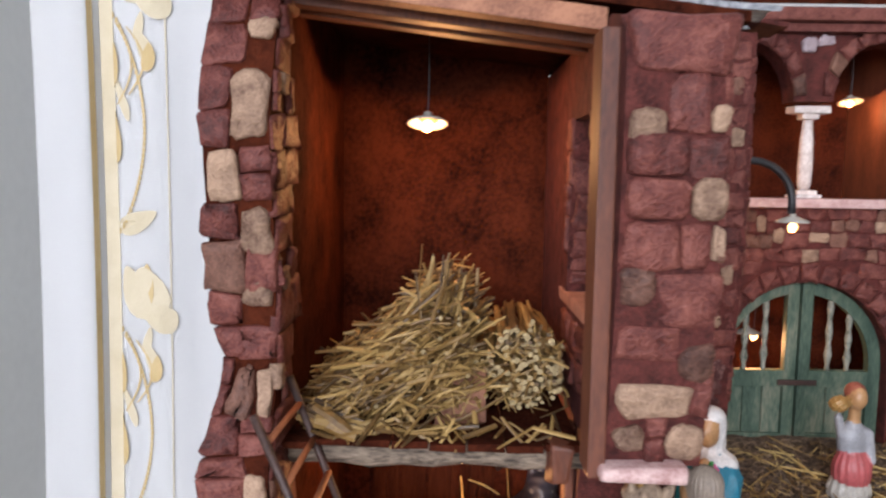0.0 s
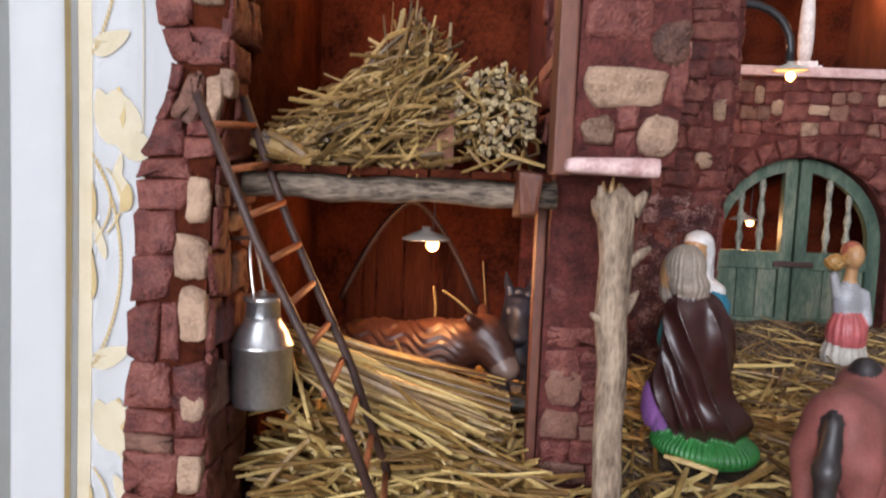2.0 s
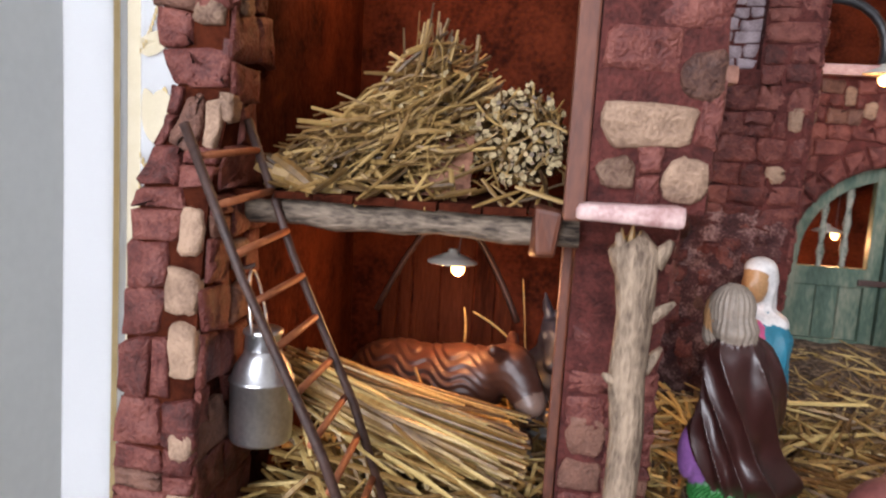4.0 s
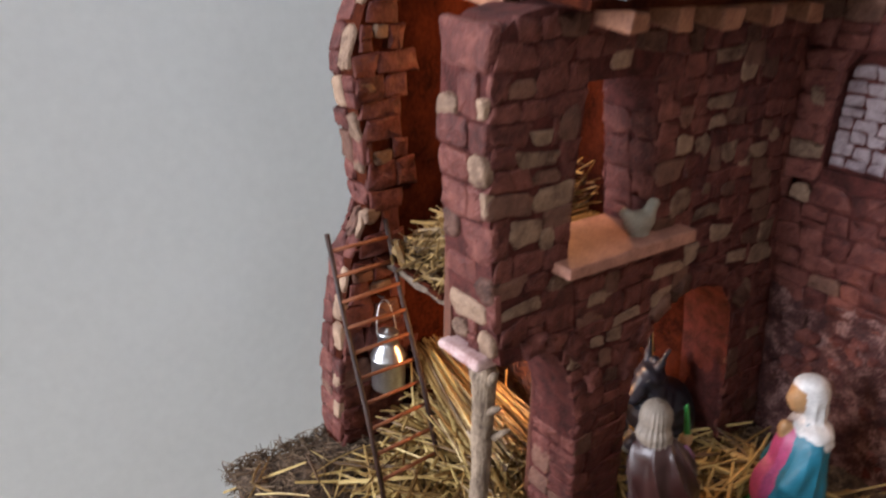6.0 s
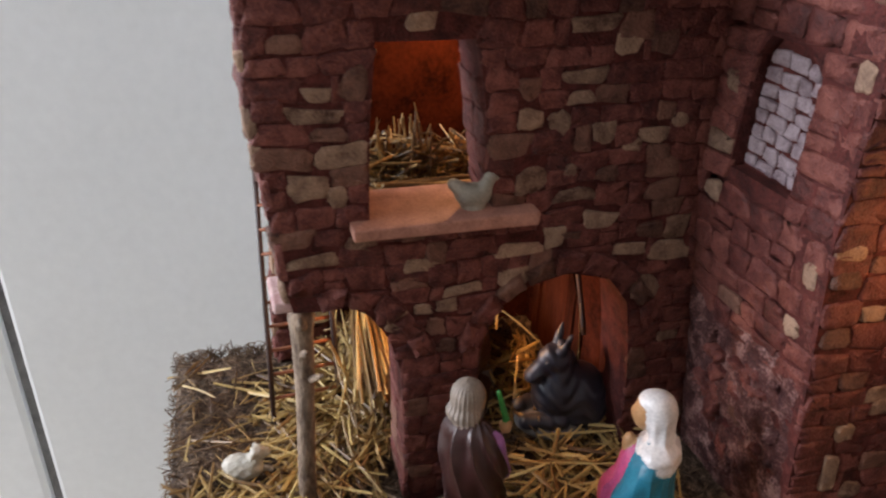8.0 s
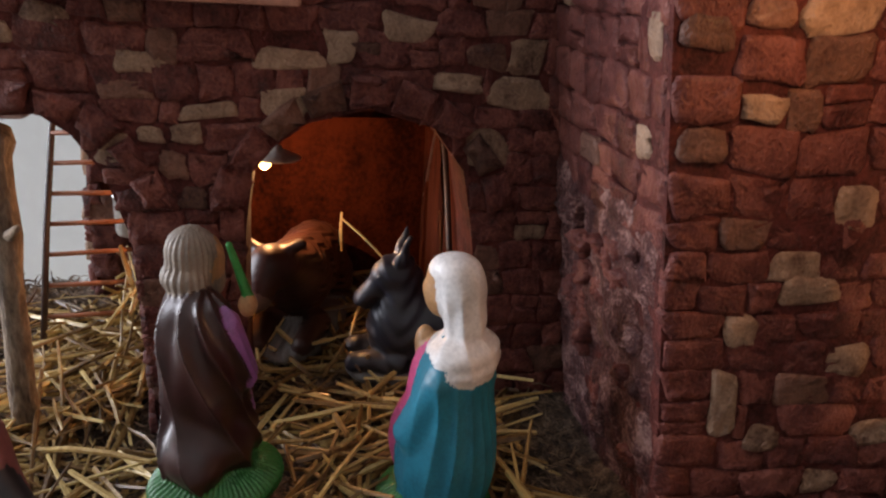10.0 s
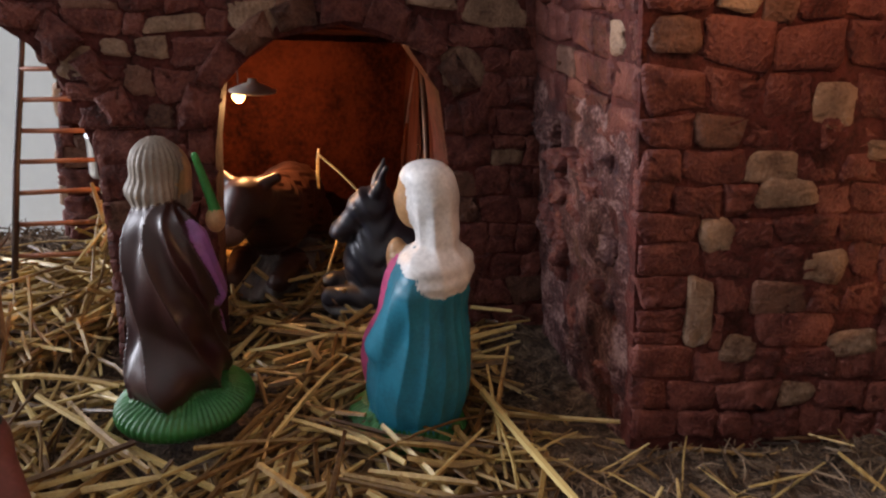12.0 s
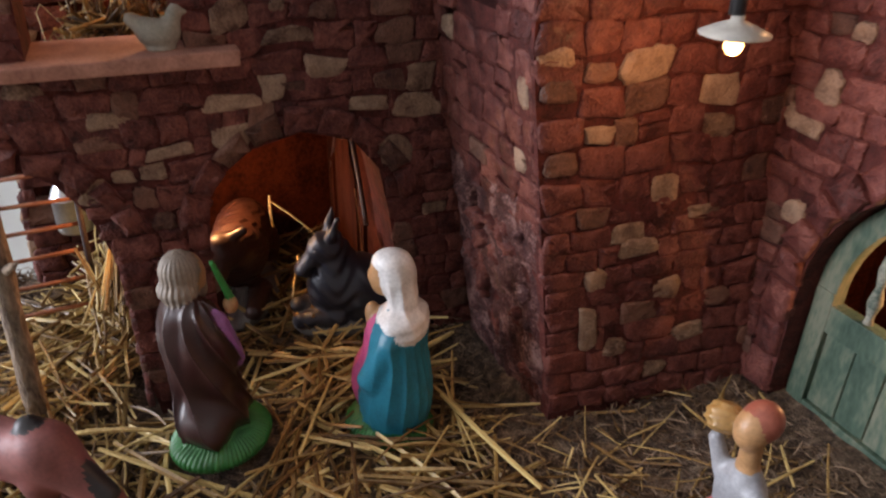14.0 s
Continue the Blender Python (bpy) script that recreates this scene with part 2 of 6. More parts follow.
def minus(spans, a, b):
    out = []
    for p, q in spans:
        if b <= p or a >= q:
            out.append((p, q))
        else:
            out += [s for s in ((p, a), (b, q)) if s[1] - s[0] > 0.002]
    return out


def stone(name, u0, u1, v0, v1, place, d, material, parent, rng, round_=0.35, rough=0.13):
    """One rounded, uneven stone, set into the wall and proud of it by d."""
    w, h = (u1 - u0) / 2, (v1 - v0) / 2
    cu, cv = (u0 + u1) / 2, (v0 + v1) / 2
    j = min(w, h) * rough
    base = []
    for sx, sy in ((1, 1), (-1, 1), (-1, -1), (1, -1)):
        r = min(w, h) * min(0.62, round_ * rng.uniform(0.6, 1.8))
        q = [(sx * (w - r), sy * h), (sx * (w - 0.28 * r), sy * (h - 0.28 * r)), (sx * w, sy * (h - r))]
        if sx * sy > 0:
            q.reverse()
        base += q
    base.insert(0, (w, rng.uniform(-0.3, 0.3) * h))
    base.insert(4, (rng.uniform(-0.3, 0.3) * w, h))
    base.insert(8, (-w, rng.uniform(-0.3, 0.3) * h))
    base.insert(12, (rng.uniform(-0.3, 0.3) * w, -h))
    skew, skew2, shear = rng.uniform(-1.3, 1.3) * rough, rng.uniform(-1.1, 1.1) * rough, rng.uniform(-0.8, 0.8) * rough * min(w, h) / h
    base = [(x * (1 + skew * y / h) + shear * y + rng.uniform(-j, j), y * (1 + skew2 * x / w) + rng.uniform(-j, j) * 0.8) for x, y in base]
    tilt, tilt2 = rng.uniform(-0.25, 0.25), rng.uniform(-0.25, 0.25)
    vs, fs, n = [], [], len(base)
    for k, dd in ((1.0, -0.002), (0.985, d * 0.5), (0.90, d * 0.93), (0.55, d * 1.05)):
        for x, y in base:
            t = 1 + (tilt * x / w + tilt2 * y / h + rng.uniform(-0.3, 0.3)) * (k < 0.95)
            vs.append(place(cu + x * k, cv + y * k, dd * t))
    vs.append(place(cu + rng.uniform(-0.2, 0.2) * w, cv + rng.uniform(-0.2, 0.2) * h, d * rng.uniform(0.8, 1.2)))
    for a in range(3):
        for i in range(n):
            i2 = (i + 1) % n
            fs.append((a * n + i, a * n + i2, (a + 1) * n + i2, (a + 1) * n + i))
    for i in range(n):
        fs.append((3 * n + i, 3 * n + (i + 1) % n, 4 * n))
    me = bpy.data.meshes.new(name)
    me.from_pydata(vs, [], fs)
    me.materials.append(MAT[material])
    me.polygons.foreach_set("use_smooth", [True] * len(me.polygons))
    ob = new(name, me)
    ob.parent = parent
    return ob


def masonry(parent, loops, place, pale=(), seed=1, course=(0.010, 0.016), width=(0.012, 0.027), d=0.0009, mix=(0.90, 0.08), gap=0.0004, z0=0.0, z1=0.34, round_=0.26, warp=0.0014, rough=0.13):
    """Courses of stones over the area inside the loops; pale: (u, v, w, h) of stones that stand out; warp: how far the courses wander."""
    rng = random.Random(seed)
    flat = place

    def place(u, v, d):
        q = Vector((u * 34, v * 34, seed * 3.7))
        return flat(u + warp * noise.noise(q), v + warp * 1.5 * noise.noise(q + Vector((9, 4, 2))), d)

    for u, v, w, h in pale:
        stone("stone", u - w / 2, u + w / 2, v - h / 2, v + h / 2, place, d * 1.15, "pale" if rng.random() < 0.7 else "brown", parent, rng, 0.55, rough * 1.25)
    v = z0
    while v < z1 - 0.004:
        h = rng.uniform(*course)
        top = min(v + h, z1)
        spans = crossings(loops, v + h * 0.1)
        for k in (0.5, 0.9):
            spans = common(spans, crossings(loops, v + h * k))
        for pu, pv, pw, ph in pale:
            if min(pv + ph / 2, top) - max(pv - ph / 2, v) > 0.42 * h:
                spans = minus(spans, pu - pw / 2 - gap / 2, pu + pw / 2 + gap / 2)
        for a, b in spans:
            u = a
            while b - u > 0.003:
                w = rng.uniform(*width)
                if b - u - w < width[0] * 0.6:
                    w = b - u
                q = rng.random()
                mt = "red" if q < mix[0] else "brown" if q < mix[0] + mix[1] else "pale"
                dv = rng.uniform(-0.0007, 0.0007)
                if h > 0.0125 and w < 0.02 and rng.random() < 0.2:
                    c = v + h * rng.uniform(0.4, 0.6)
                    stone("stone", u + gap / 2, u + w - gap / 2, v + gap / 2, c - gap / 2, place, d * rng.uniform(0.7, 1.2), mt, parent, rng, round_, rough)
                    stone("stone", u + gap / 2, u + w - gap / 2, c + gap / 2, top - gap / 2, place, d * rng.uniform(0.7, 1.2), "red", parent, rng, round_, rough)
                else:
                    stone("stone", u + gap / 2, u + w - gap / 2, v + gap / 2 + dv, top - gap / 2 + dv, place, d * rng.uniform(0.7, 1.25), mt, parent, rng, round_, rough)
                u += w
        v = top


def voussoirs(parent, cx, cz, r0, r1, n, place, d=0.003, mats=("red",), seed=3, a0=0, a1=180, name="arch_stone", squash=1.0):
    rng = random.Random(seed)
    for i in range(n):
        t0, t1 = a0 + (a1 - a0) * (i + 0.06) / n, a0 + (a1 - a0) * (i + 0.94) / n

        def bent(u, v, dd, t0=t0, t1=t1):
            t = radians(t0 + (t1 - t0) * v)
            return place(cx + u * math.cos(t), cz + u * math.sin(t) * squash, dd)

        stone(name, r0, r1 + rng.uniform(-0.001, 0.001), 0.0, 1.0, bent, d, rng.choice(mats), parent, rng, 0.2)


# ---- the room ----
def room():
    def wall(name, label, *b, mat="plaster"):
        bm = bmesh.new()
        box(bm, *b)
        tagged(part(name, bm, mat), label, "wall", kind="structure")

    bm = bmesh.new()
    box(bm, -1.35, 2.6, -2.8, 1.0, -0.85, -0.75)
    tagged(part("floor", bm, "terrazzo"), "cream terrazzo floor with brown specks", "floor", kind="structure")
    # out of view; lighter than the walls so that it adds fill from above
    bm = bmesh.new()
    box(bm, -1.35, 2.6, -2.8, 1.0, 1.9, 2.0)
    tagged(part("ceiling", bm, "ceiling"), "unseen room ceiling, white to bounce light down", "ceiling", kind="structure")
    wall("wall_west", "plain off-white room wall", -1.35, -1.25, -2.7, 0.9, -0.75, 1.9)
    # never in view; its dull tone is chosen to hold back bounced light
    wall("wall_east", "unseen room wall, dull ochre to limit bounced light", 2.5, 2.6, -2.7, 0.9, -0.75, 1.9, mat="ochrewall")
    wall("wall_north", "plain off-white room wall behind the curtain", -1.35, 2.6, 0.9, 1.0, -0.75, 1.9)
    loop = [(-1.35, -0.75), (2.6, -0.75), (2.6, 1.9), (-1.35, 1.9)]
    hole = [(-1.22, 0.05), (0.2, 0.05), (0.2, 1.45), (-1.22, 1.45)]
    bm = slab(loop, [hole], lambda u, v, d: Vector((u, -2.7 - d, v)), 0.0, 0.1)
    tagged(part("wall_south", bm, "plaster"), "plain off-white room wall with a window opening", "wall", kind="structure")


room()


def fridge():
    f = thing("refrigerator", "off-white refrigerator standing on terrazzo floor", "refrigerator", at=(-0.9, 0.0, -0.75))
    inv = Matrix.Translation((0.9, 0.0, 0.75))

    def p(name, mat, bev, *b, label=""):
        bm = bmesh.new()
        box(bm, *b, bevel=bev)
        bmesh.ops.transform(bm, matrix=inv, verts=bm.verts)
        return part(name, bm, mat, f, label)

    p("body", "fridge", 0.006, -1.20, -0.583, -0.347, 0.86, -0.735, 1.05)
    p("door", "fridge", 0.012, -1.20, -0.590, -0.444, -0.362, -0.715, 1.05)
    p("gasket", "gasket", 0.0, -1.19, -0.600, -0.362, -0.347, -0.71, 1.04, label="dark rubber door seal")
    p("foot", "gasket", 0.002, -0.66, -0.61, -0.33, -0.28, -0.75, -0.735)
    p("foot", "gasket", 0.002, -0.66, -0.61, 0.5, 0.55, -0.75, -0.735)


fridge()


def table():
    t = thing("table", "dark wooden table under the model", "table", at=(0.25, 0.2, -0.75))
    m = Matrix.Translation((-0.25, -0.2, 0.75))
    bm = bmesh.new()
    box(bm, -0.03, 0.75, -0.03, 0.55, -0.055, -0.030, bevel=0.003)
    bmesh.ops.transform(bm, matrix=m, verts=bm.verts)
    part("tabletop", bm, "tabletop", t)
    for x in (0.03, 0.69):
        for y in (0.02, 0.5):
            bm = bmesh.new()
            box(bm, x - 0.02, x + 0.02, y - 0.02, y + 0.02, -0.75, -0.055, bevel=0.003)
            bmesh.ops.transform(bm, matrix=m, verts=bm.verts)
            part("leg", bm, "tabletop", t)


table()


def curtain():
    """A hanging cloth in soft folds, with printed stems and flowers lying on it."""
    bm = bmesh.new()
    x0, x1, nx, nz = -0.258, -0.02, 170, 40

    def y_at(x, z):
        k = (x - x0) / (x1 - x0)
        fold = 0.024 * math.exp(-(((x + 0.2125) / 0.0042) ** 2)) + (0.003 if x > -0.2125 else 0.0)
        return 0.212 + fold - 0.004 * math.sin(k * 9) + 0.002 * math.sin(k * 31 + z * 3) + 0.001 * math.sin(z * 9 + k * 5)

    grid = [[bm.verts.new((x0 + (x1 - x0) * i / nx + 0.002 * math.sin(z * 7), y_at(x0 + (x1 - x0) * i / nx, z), z)) for i in range(nx + 1)] for z in (-0.5 + 1.4 * j / nz for j in range(nz + 1))]
    for a, b in zip(grid, grid[1:]):
        for i in range(nx):
            bm.faces.new((a[i], a[i + 1], b[i + 1], b[i]))
    bmesh.ops.solidify(bm, geom=bm.faces[:], thickness=0.0012)
    c = part("curtain", bm, "cloth", None, smooth=True)
    tagged(c, "white curtain with printed ochre flower stems", "curtain")

    def front(x, z, lift=0.0016):
        return Vector((x + 0.002 * math.sin(z * 7), y_at(x, z) - lift, z))

    def leaf(cx, cz, w, h, turn, mat, name, lift=0.0016):
        bm = bmesh.new()
        ca, sa = math.cos(turn), math.sin(turn)
        ring = []
        for k in range(18):
            a = 2 * math.pi * k / 18
            u, v = w * math.cos(a) * (1 - 0.35 * math.sin(a)), h * math.sin(a) * (1 + 0.06 * math.cos(3 * a))
            ring.append(bm.verts.new(front(cx + u * ca - v * sa, cz + u * sa + v * ca, lift)))
        mid = bm.verts.new(front(cx, cz, lift))
        for k in range(18):
            bm.faces.new((mid, ring[k], ring[(k + 1) % 18]))
        part(name, bm, mat, c)

    def stem(path, w, mat="ochre", lift=0.0013):
        bm = bmesh.new()
        prev = None
        for xa, za in path:
            q = (bm.verts.new(front(xa - w, za, lift)), bm.verts.new(front(xa + w, za, lift)))
            if prev:
                bm.faces.new((prev[0], prev[1], q[1], q[0]))
            prev = q
        part("printed_stem", bm, mat, c)

    span = [-0.14 + 0.006 * i for i in range(100)]
    stem([(-0.2185, z) for z in span], 0.0009)
    # this broad strip tints the fold: its print and its shade in one colour
    stem([(-0.2120, z) for z in span], 0.0042, "cream")
    stem([(-0.1725, z) for z in span], 0.0004, "cream")
    for i in range(-1, 3):
        z = 0.159 + 0.199 * i
        # a wavy stem of small beads from flower to flower
        for k in range(40):
            f = k / 39
            leaf(-0.2050 + 0.0185 * math.sin(math.pi * f) ** 0.8, z + 0.044 + 0.135 * f, 0.0010, 0.0021, 0.0, "ochre", "printed_bead", 0.0014)
        stem([(-0.1960 + 0.0105 * math.sin(math.pi * k / 16), z + 0.130 + 0.0026 * k) for k in range(17)], 0.0007, "ochre", 0.0018)
        stem([(-0.2035 + 0.0100 * math.sin(math.pi * k / 16), z - 0.075 + 0.0032 * k) for k in range(17)], 0.0007, "ochre", 0.0018)
        leaf(-0.1880, z + 0.004, 0.0140, 0.0170, 0.10, "cream", "printed_flower", 0.0016)
        leaf(-0.1800, z - 0.012, 0.0085, 0.0125, 1.1, "cream", "printed_petal", 0.0017)
        leaf(-0.1965, z + 0.006, 0.0075, 0.0160, 0.25, "cream", "printed_petal", 0.0018)
        leaf(-0.1885, z + 0.008, 0.0052, 0.0150, -0.1, "ochre", "printed_petal", 0.0015)
        leaf(-0.1930, z + 0.050, 0.0065, 0.0140, -1.15, "cream", "printed_leaf", 0.0016)
        leaf(-0.2060, z + 0.104, 0.0036, 0.0170, 0.05, "ochre", "printed_leaf", 0.0020)
        leaf(-0.1825, z + 0.153, 0.0040, 0.0090, -0.15, "ochre", "printed_leaf", 0.0020)
        leaf(-0.1880, z + 0.172, 0.0030, 0.0090, -0.25, "cream", "printed_leaf", 0.0016)
        leaf(-0.2010, z + 0.128, 0.0026, 0.0150, 0.3, "cream", "printed_leaf", 0.0016)
        leaf(-0.1850, z - 0.040, 0.0046, 0.0120, 0.4, "cream", "printed_leaf", 0.0016)
        leaf(-0.2060, z - 0.050, 0.0036, 0.0140, -0.05, "ochre", "printed_leaf", 0.0020)


curtain()


# ---- base and ground of the model ----
def ground_z(x, y):
    rise = 0.028 * min(max((y - 0.05) / 0.29, 0.0), 1.0)
    bumps = 0.0035 * noise.noise(Vector((x * 28, y * 28, 0.3))) + 0.0022 * noise.noise(Vector((x * 90, y * 90, 2.1)))
    edge = min(x + 0.082, y + 0.079)
    return rise + bumps - 0.002 - (0.006 * (1 - edge / 0.012) ** 2 if edge < 0.012 else 0.0)


def ground():
    bm = bmesh.new()
    box(bm, -0.078, 0.66, -0.074, 0.46, -0.030, -0.008, bevel=0.002)
    tagged(part("model_base", bm, "basered"), "red-brown painted base board on a table", "base board")
    bm = bmesh.new()
    nx, ny = 220, 160
    g = [[None] * (nx + 1) for _ in range(ny + 1)]
    for j in range(ny + 1):
        for i in range(nx + 1):
            x, y = -0.082 + 0.744 * i / nx, -0.079 + 0.541 * j / ny
            g[j][i] = bm.verts.new((x, y, ground_z(x, y)))
    for j in range(ny):
        for i in range(nx):
            bm.faces.new((g[j][i], g[j][i + 1], g[j + 1][i + 1], g[j + 1][i]))
    rim = [e for e in bm.edges if e.is_boundary]
    r = bmesh.ops.extrude_edge_only(bm, edges=rim)
    for v in r["geom"]:
        if isinstance(v, bmesh.types.BMVert):
            v.co.z = -0.0095 + random.uniform(-0.002, 0.002)
            v.co.x += random.uniform(-0.002, 0.002)
            v.co.y += random.uniform(-0.002, 0.002)
    tagged(part("ground", bm, "mulch", smooth=True), "dark brown mulch and moss spread over the base", "ground", kind="structure")


ground()


# ---- stable ----
E_OUT, E_IN = 0.100, 0.066


def front_y(z):
    """How far the east wall's front end stands, by height."""
    return -0.002 - 0.011 * min(max((z - 0.14) / 0.1, 0), 1)


ARCH2 = [(0.094, -0.01), (0.095, 0.06), (0.096, 0.095), (0.100, 0.123), (0.120, 0.138), (0.144, 0.144), (0.169, 0.137), (0.182, 0.120), (0.187, 0.094), (0.191, 0.057), (0.193, -0.01)]
ARCH1 = [(0.060, -0.01), (0.055, 0.03), (0.054, 0.060), (0.053, 0.094), (0.046, 0.118), (0.036, 0.133), (0.026, 0.140), (0.012, 0.139), (-0.001, 0.140)]
E_LOOP = ARCH1 + [(-0.006, 0.165), (-0.010, 0.20), (-0.013, 0.245), (-0.013, 0.280), (-0.009, 0.291), (0.0, 0.297), (0.014, 0.300), (0.028, 0.299), (0.034, 0.3005), (0.242, 0.3005), (0.242, -0.01)] + ARCH2[::-1]
E_WIN = [(0.037, 0.186), (0.098, 0.186), (0.093, 0.23), (0.087, 0.268), (0.041, 0.268), (0.038, 0.23)]


def east_place(u, v, d):
    return Vector((E_OUT + d, u, v))


E_PALE = [
    (0.0135, 0.2385, 0.025, 0.0066), (0.0195, 0.2300, 0.0165, 0.0070), (-0.0005, 0.2185, 0.0255, 0.0115), (0.0096, 0.2040, 0.0195, 0.0115), (0.0225, 0.1985, 0.0098, 0.0105),
    (0.0012, 0.1788, 0.0210, 0.0100), (0.0330, 0.1732, 0.0145, 0.0089), (0.0095, 0.1655, 0.0260, 0.0068), (0.0635, 0.1590, 0.0208, 0.0081), (0.0560, 0.1492, 0.0215, 0.0060),
    (0.0854, 0.1430, 0.0193, 0.0063), (0.0515, 0.1282, 0.0130, 0.0135), (0.0772, 0.1345, 0.0113, 0.0080), (0.0712, 0.1215, 0.0099, 0.0113), (0.0646, 0.1335, 0.0095, 0.0060),
    (0.1116, 0.1448, 0.0173, 0.0140), (0.1150, 0.1625, 0.0249, 0.0072), (0.1400, 0.1672, 0.0148, 0.0039), (0.1570, 0.1748, 0.0205, 0.0088), (0.1407, 0.1886, 0.0223, 0.0065),
    (0.1143, 0.2306, 0.0131, 0.0102), (0.1164, 0.2006, 0.0145, 0.0137),
]
E_PALE2 = [
    (0.1291, 0.2275, 0.0110, 0.0112), (0.1529, 0.2212, 0.0127, 0.0105), (0.1403, 0.2395, 0.0134, 0.0068), (0.1693, 0.2123, 0.0106, 0.0062), (0.1807, 0.2172, 0.0173, 0.0079),
    (0.1956, 0.2254, 0.0094, 0.0073), (0.1364, 0.2033, 0.0071, 0.0075), (0.1575, 0.1990, 0.0119, 0.0082), (0.1885, 0.2000, 0.0185, 0.0105), (0.1910, 0.1880, 0.0197, 0.0105),
    (0.1882, 0.1656, 0.0160, 0.0095), (0.1775, 0.1550, 0.0216, 0.0073), (0.2030, 0.1525, 0.0225, 0.0125), (0.1912, 0.1295, 0.0165, 0.0170), (0.0769, 0.1086, 0.0107, 0.0093),
    (0.0042, 0.2702, 0.0140, 0.0075), (0.0150, 0.2475, 0.0127, 0.0060), (0.0315, 0.2510, 0.0120, 0.0145), (0.1129, 0.2452, 0.0103, 0.0105), (0.1600, 0.2640, 0.0138, 0.0118),
    (0.1788, 0.2636, 0.0151, 0.0110), (0.1403, 0.2500, 0.0215, 0.0073), (0.0615, 0.2755, 0.0130, 0.0090), (0.1420, 0.2740, 0.0230, 0.0070),
]


def wall_with(name, bm, label, material="mortar"):
    return tagged(part(name, bm, material), label, "wall", kind="structure")


def east_wall():
    bm = slab(E_LOOP, [E_WIN], east_place, E_IN - E_OUT, 0.0)
    w = wall_with("wall_stable_east", bm, "red stone stable wall with a window and two arches")
    masonry(w, [E_LOOP, E_WIN], east_place, E_PALE + E_PALE2, 11, (0.009, 0.014), (0.010, 0.022), mix=(0.86, 0.13), warp=0.0022, rough=0.16, z0=0.004, z1=0.300)

    # front end of the wall, over the post
    def end(u, v, d):
        return Vector((u, front_y(v) - d, v))

    loop = [(0.067, 0.142), (0.101, 0.142), (0.101, 0.297), (0.067, 0.297)]
    pale = [(0.0735, 0.1520, 0.011, 0.009), (0.0935, 0.1500, 0.013, 0.013), (0.0810, 0.1650, 0.026, 0.012), (0.0730, 0.2060, 0.011, 0.014), (0.0735, 0.2600, 0.011, 0.011), (0.0970, 0.2620, 0.006, 0.009), (0.0985, 0.2210, 0.004, 0.012), (0.0945, 0.2360, 0.012, 0.014), (0.094, 0.179, 0.012, 0.013)]
    masonry(w, [loop], end, pale, 5, (0.012, 0.020), (0.014, 0.030), d=0.0025, rough=0.09, mix=(0.84, 0.13), z0=0.142, z1=0.297)

    # leg between the arches, its front
    def leg(u, v, d):
        return Vector((u, 0.0545 - d, v))

    masonry(w, [[(0.067, 0.0), (0.101, 0.0), (0.101, 0.10), (0.067, 0.10)]], leg, [(0.076, 0.048, 0.014, 0.016)], 6, (0.009, 0.014), (0.012, 0.024), mix=(0.9, 0.08), z0=0.004, z1=0.10)
    # inner side round the window
    masonry(w, [[(0.0, 0.15), (0.10, 0.15), (0.10, 0.27), (0.0, 0.27)], E_WIN], lambda u, v, d: Vector((E_IN - d, u, v)), (), 7, (0.012, 0.018), (0.014, 0.026), mix=(1, 0), d=0.0018, z0=0.15, z1=0.27)
    # jambs of the window
    masonry(w, [[(0.067, 0.19), (0.100, 0.19), (0.100, 0.262), (0.067, 0.262)]], lambda u, v, d: Vector((u, 0.098 - (v - 0.186) * 0.134 - d, v)), (), 8, (0.012, 0.018), (0.014, 0.02), mix=(0.9, 0.1), d=0.0014, z0=0.19, z1=0.262)
    # ring of stones over both arches
    voussoirs(w, 0.144, 0.095, 0.050, 0.061, 9, east_place, 0.0034, ("red", "red", "brown"), 4, 8, 172)
    voussoirs(w, 0.018, 0.100, 0.041, 0.051, 5, east_place, 0.0034, ("red", "red", "brown"), 9, 5, 100)
    return w


east_wall()


def ledge_and_board():
    bm = bmesh.new()
    box(bm, 0.0630, 0.0935, -0.0110, 0.020, 0.1365, 0.1425, bevel=0.002, jit=0.0008)
    tagged(part("stone_ledge", bm, "pinkledge", smooth=True), "pink stone ledge under the wall's front end", "ledge")
    bm = bmesh.new()
    box(bm, 0.0595, 0.0658, -0.005, 0.012, 0.136, 0.292, bevel=0.0008)
    tagged(part("door_post", bm, "board"), "dark-brown painted upright board beside the loft", "post")
    # added strip in place of the wall's inner edge where the lamp lights it
    bm = bmesh.new()
    box(bm, 0.0615, 0.0655, 0.056, 0.066, 0.0, 0.134, bevel=0.0008)
    tagged(part("door_post", bm, "board"), "thin brown strip for the lamplit inner wall edge", "post")
    bm = bmesh.new()
    box(bm, 0.0655, 0.1120, 0.028, 0.119, 0.1805, 0.1870, bevel=0.0012, jit=0.0005)
    tagged(part("window_sill", bm, "sill", smooth=False), "pink clay sill of the stable window", "window sill")


ledge_and_board()

W_LOOP = [(-0.006, -0.01), (-0.005, 0.05), (-0.001, 0.10), (0.006, 0.135), (0.017, 0.158), (0.020, 0.172), (0.018, 0.205), (0.012, 0.245), (0.011, 0.262), (0.020, 0.288), (0.028, 0.305), (0.05, 0.325), (0.08, 0.336), (0.205, 0.336), (0.205, -0.01)]


def w_front(z):
    for (a, za), (b, zb) in zip(W_LOOP, W_LOOP[1:]):
        if za <= z <= zb:
            return a + (b - a) * (z - za) / (zb - za)
    return 0.05


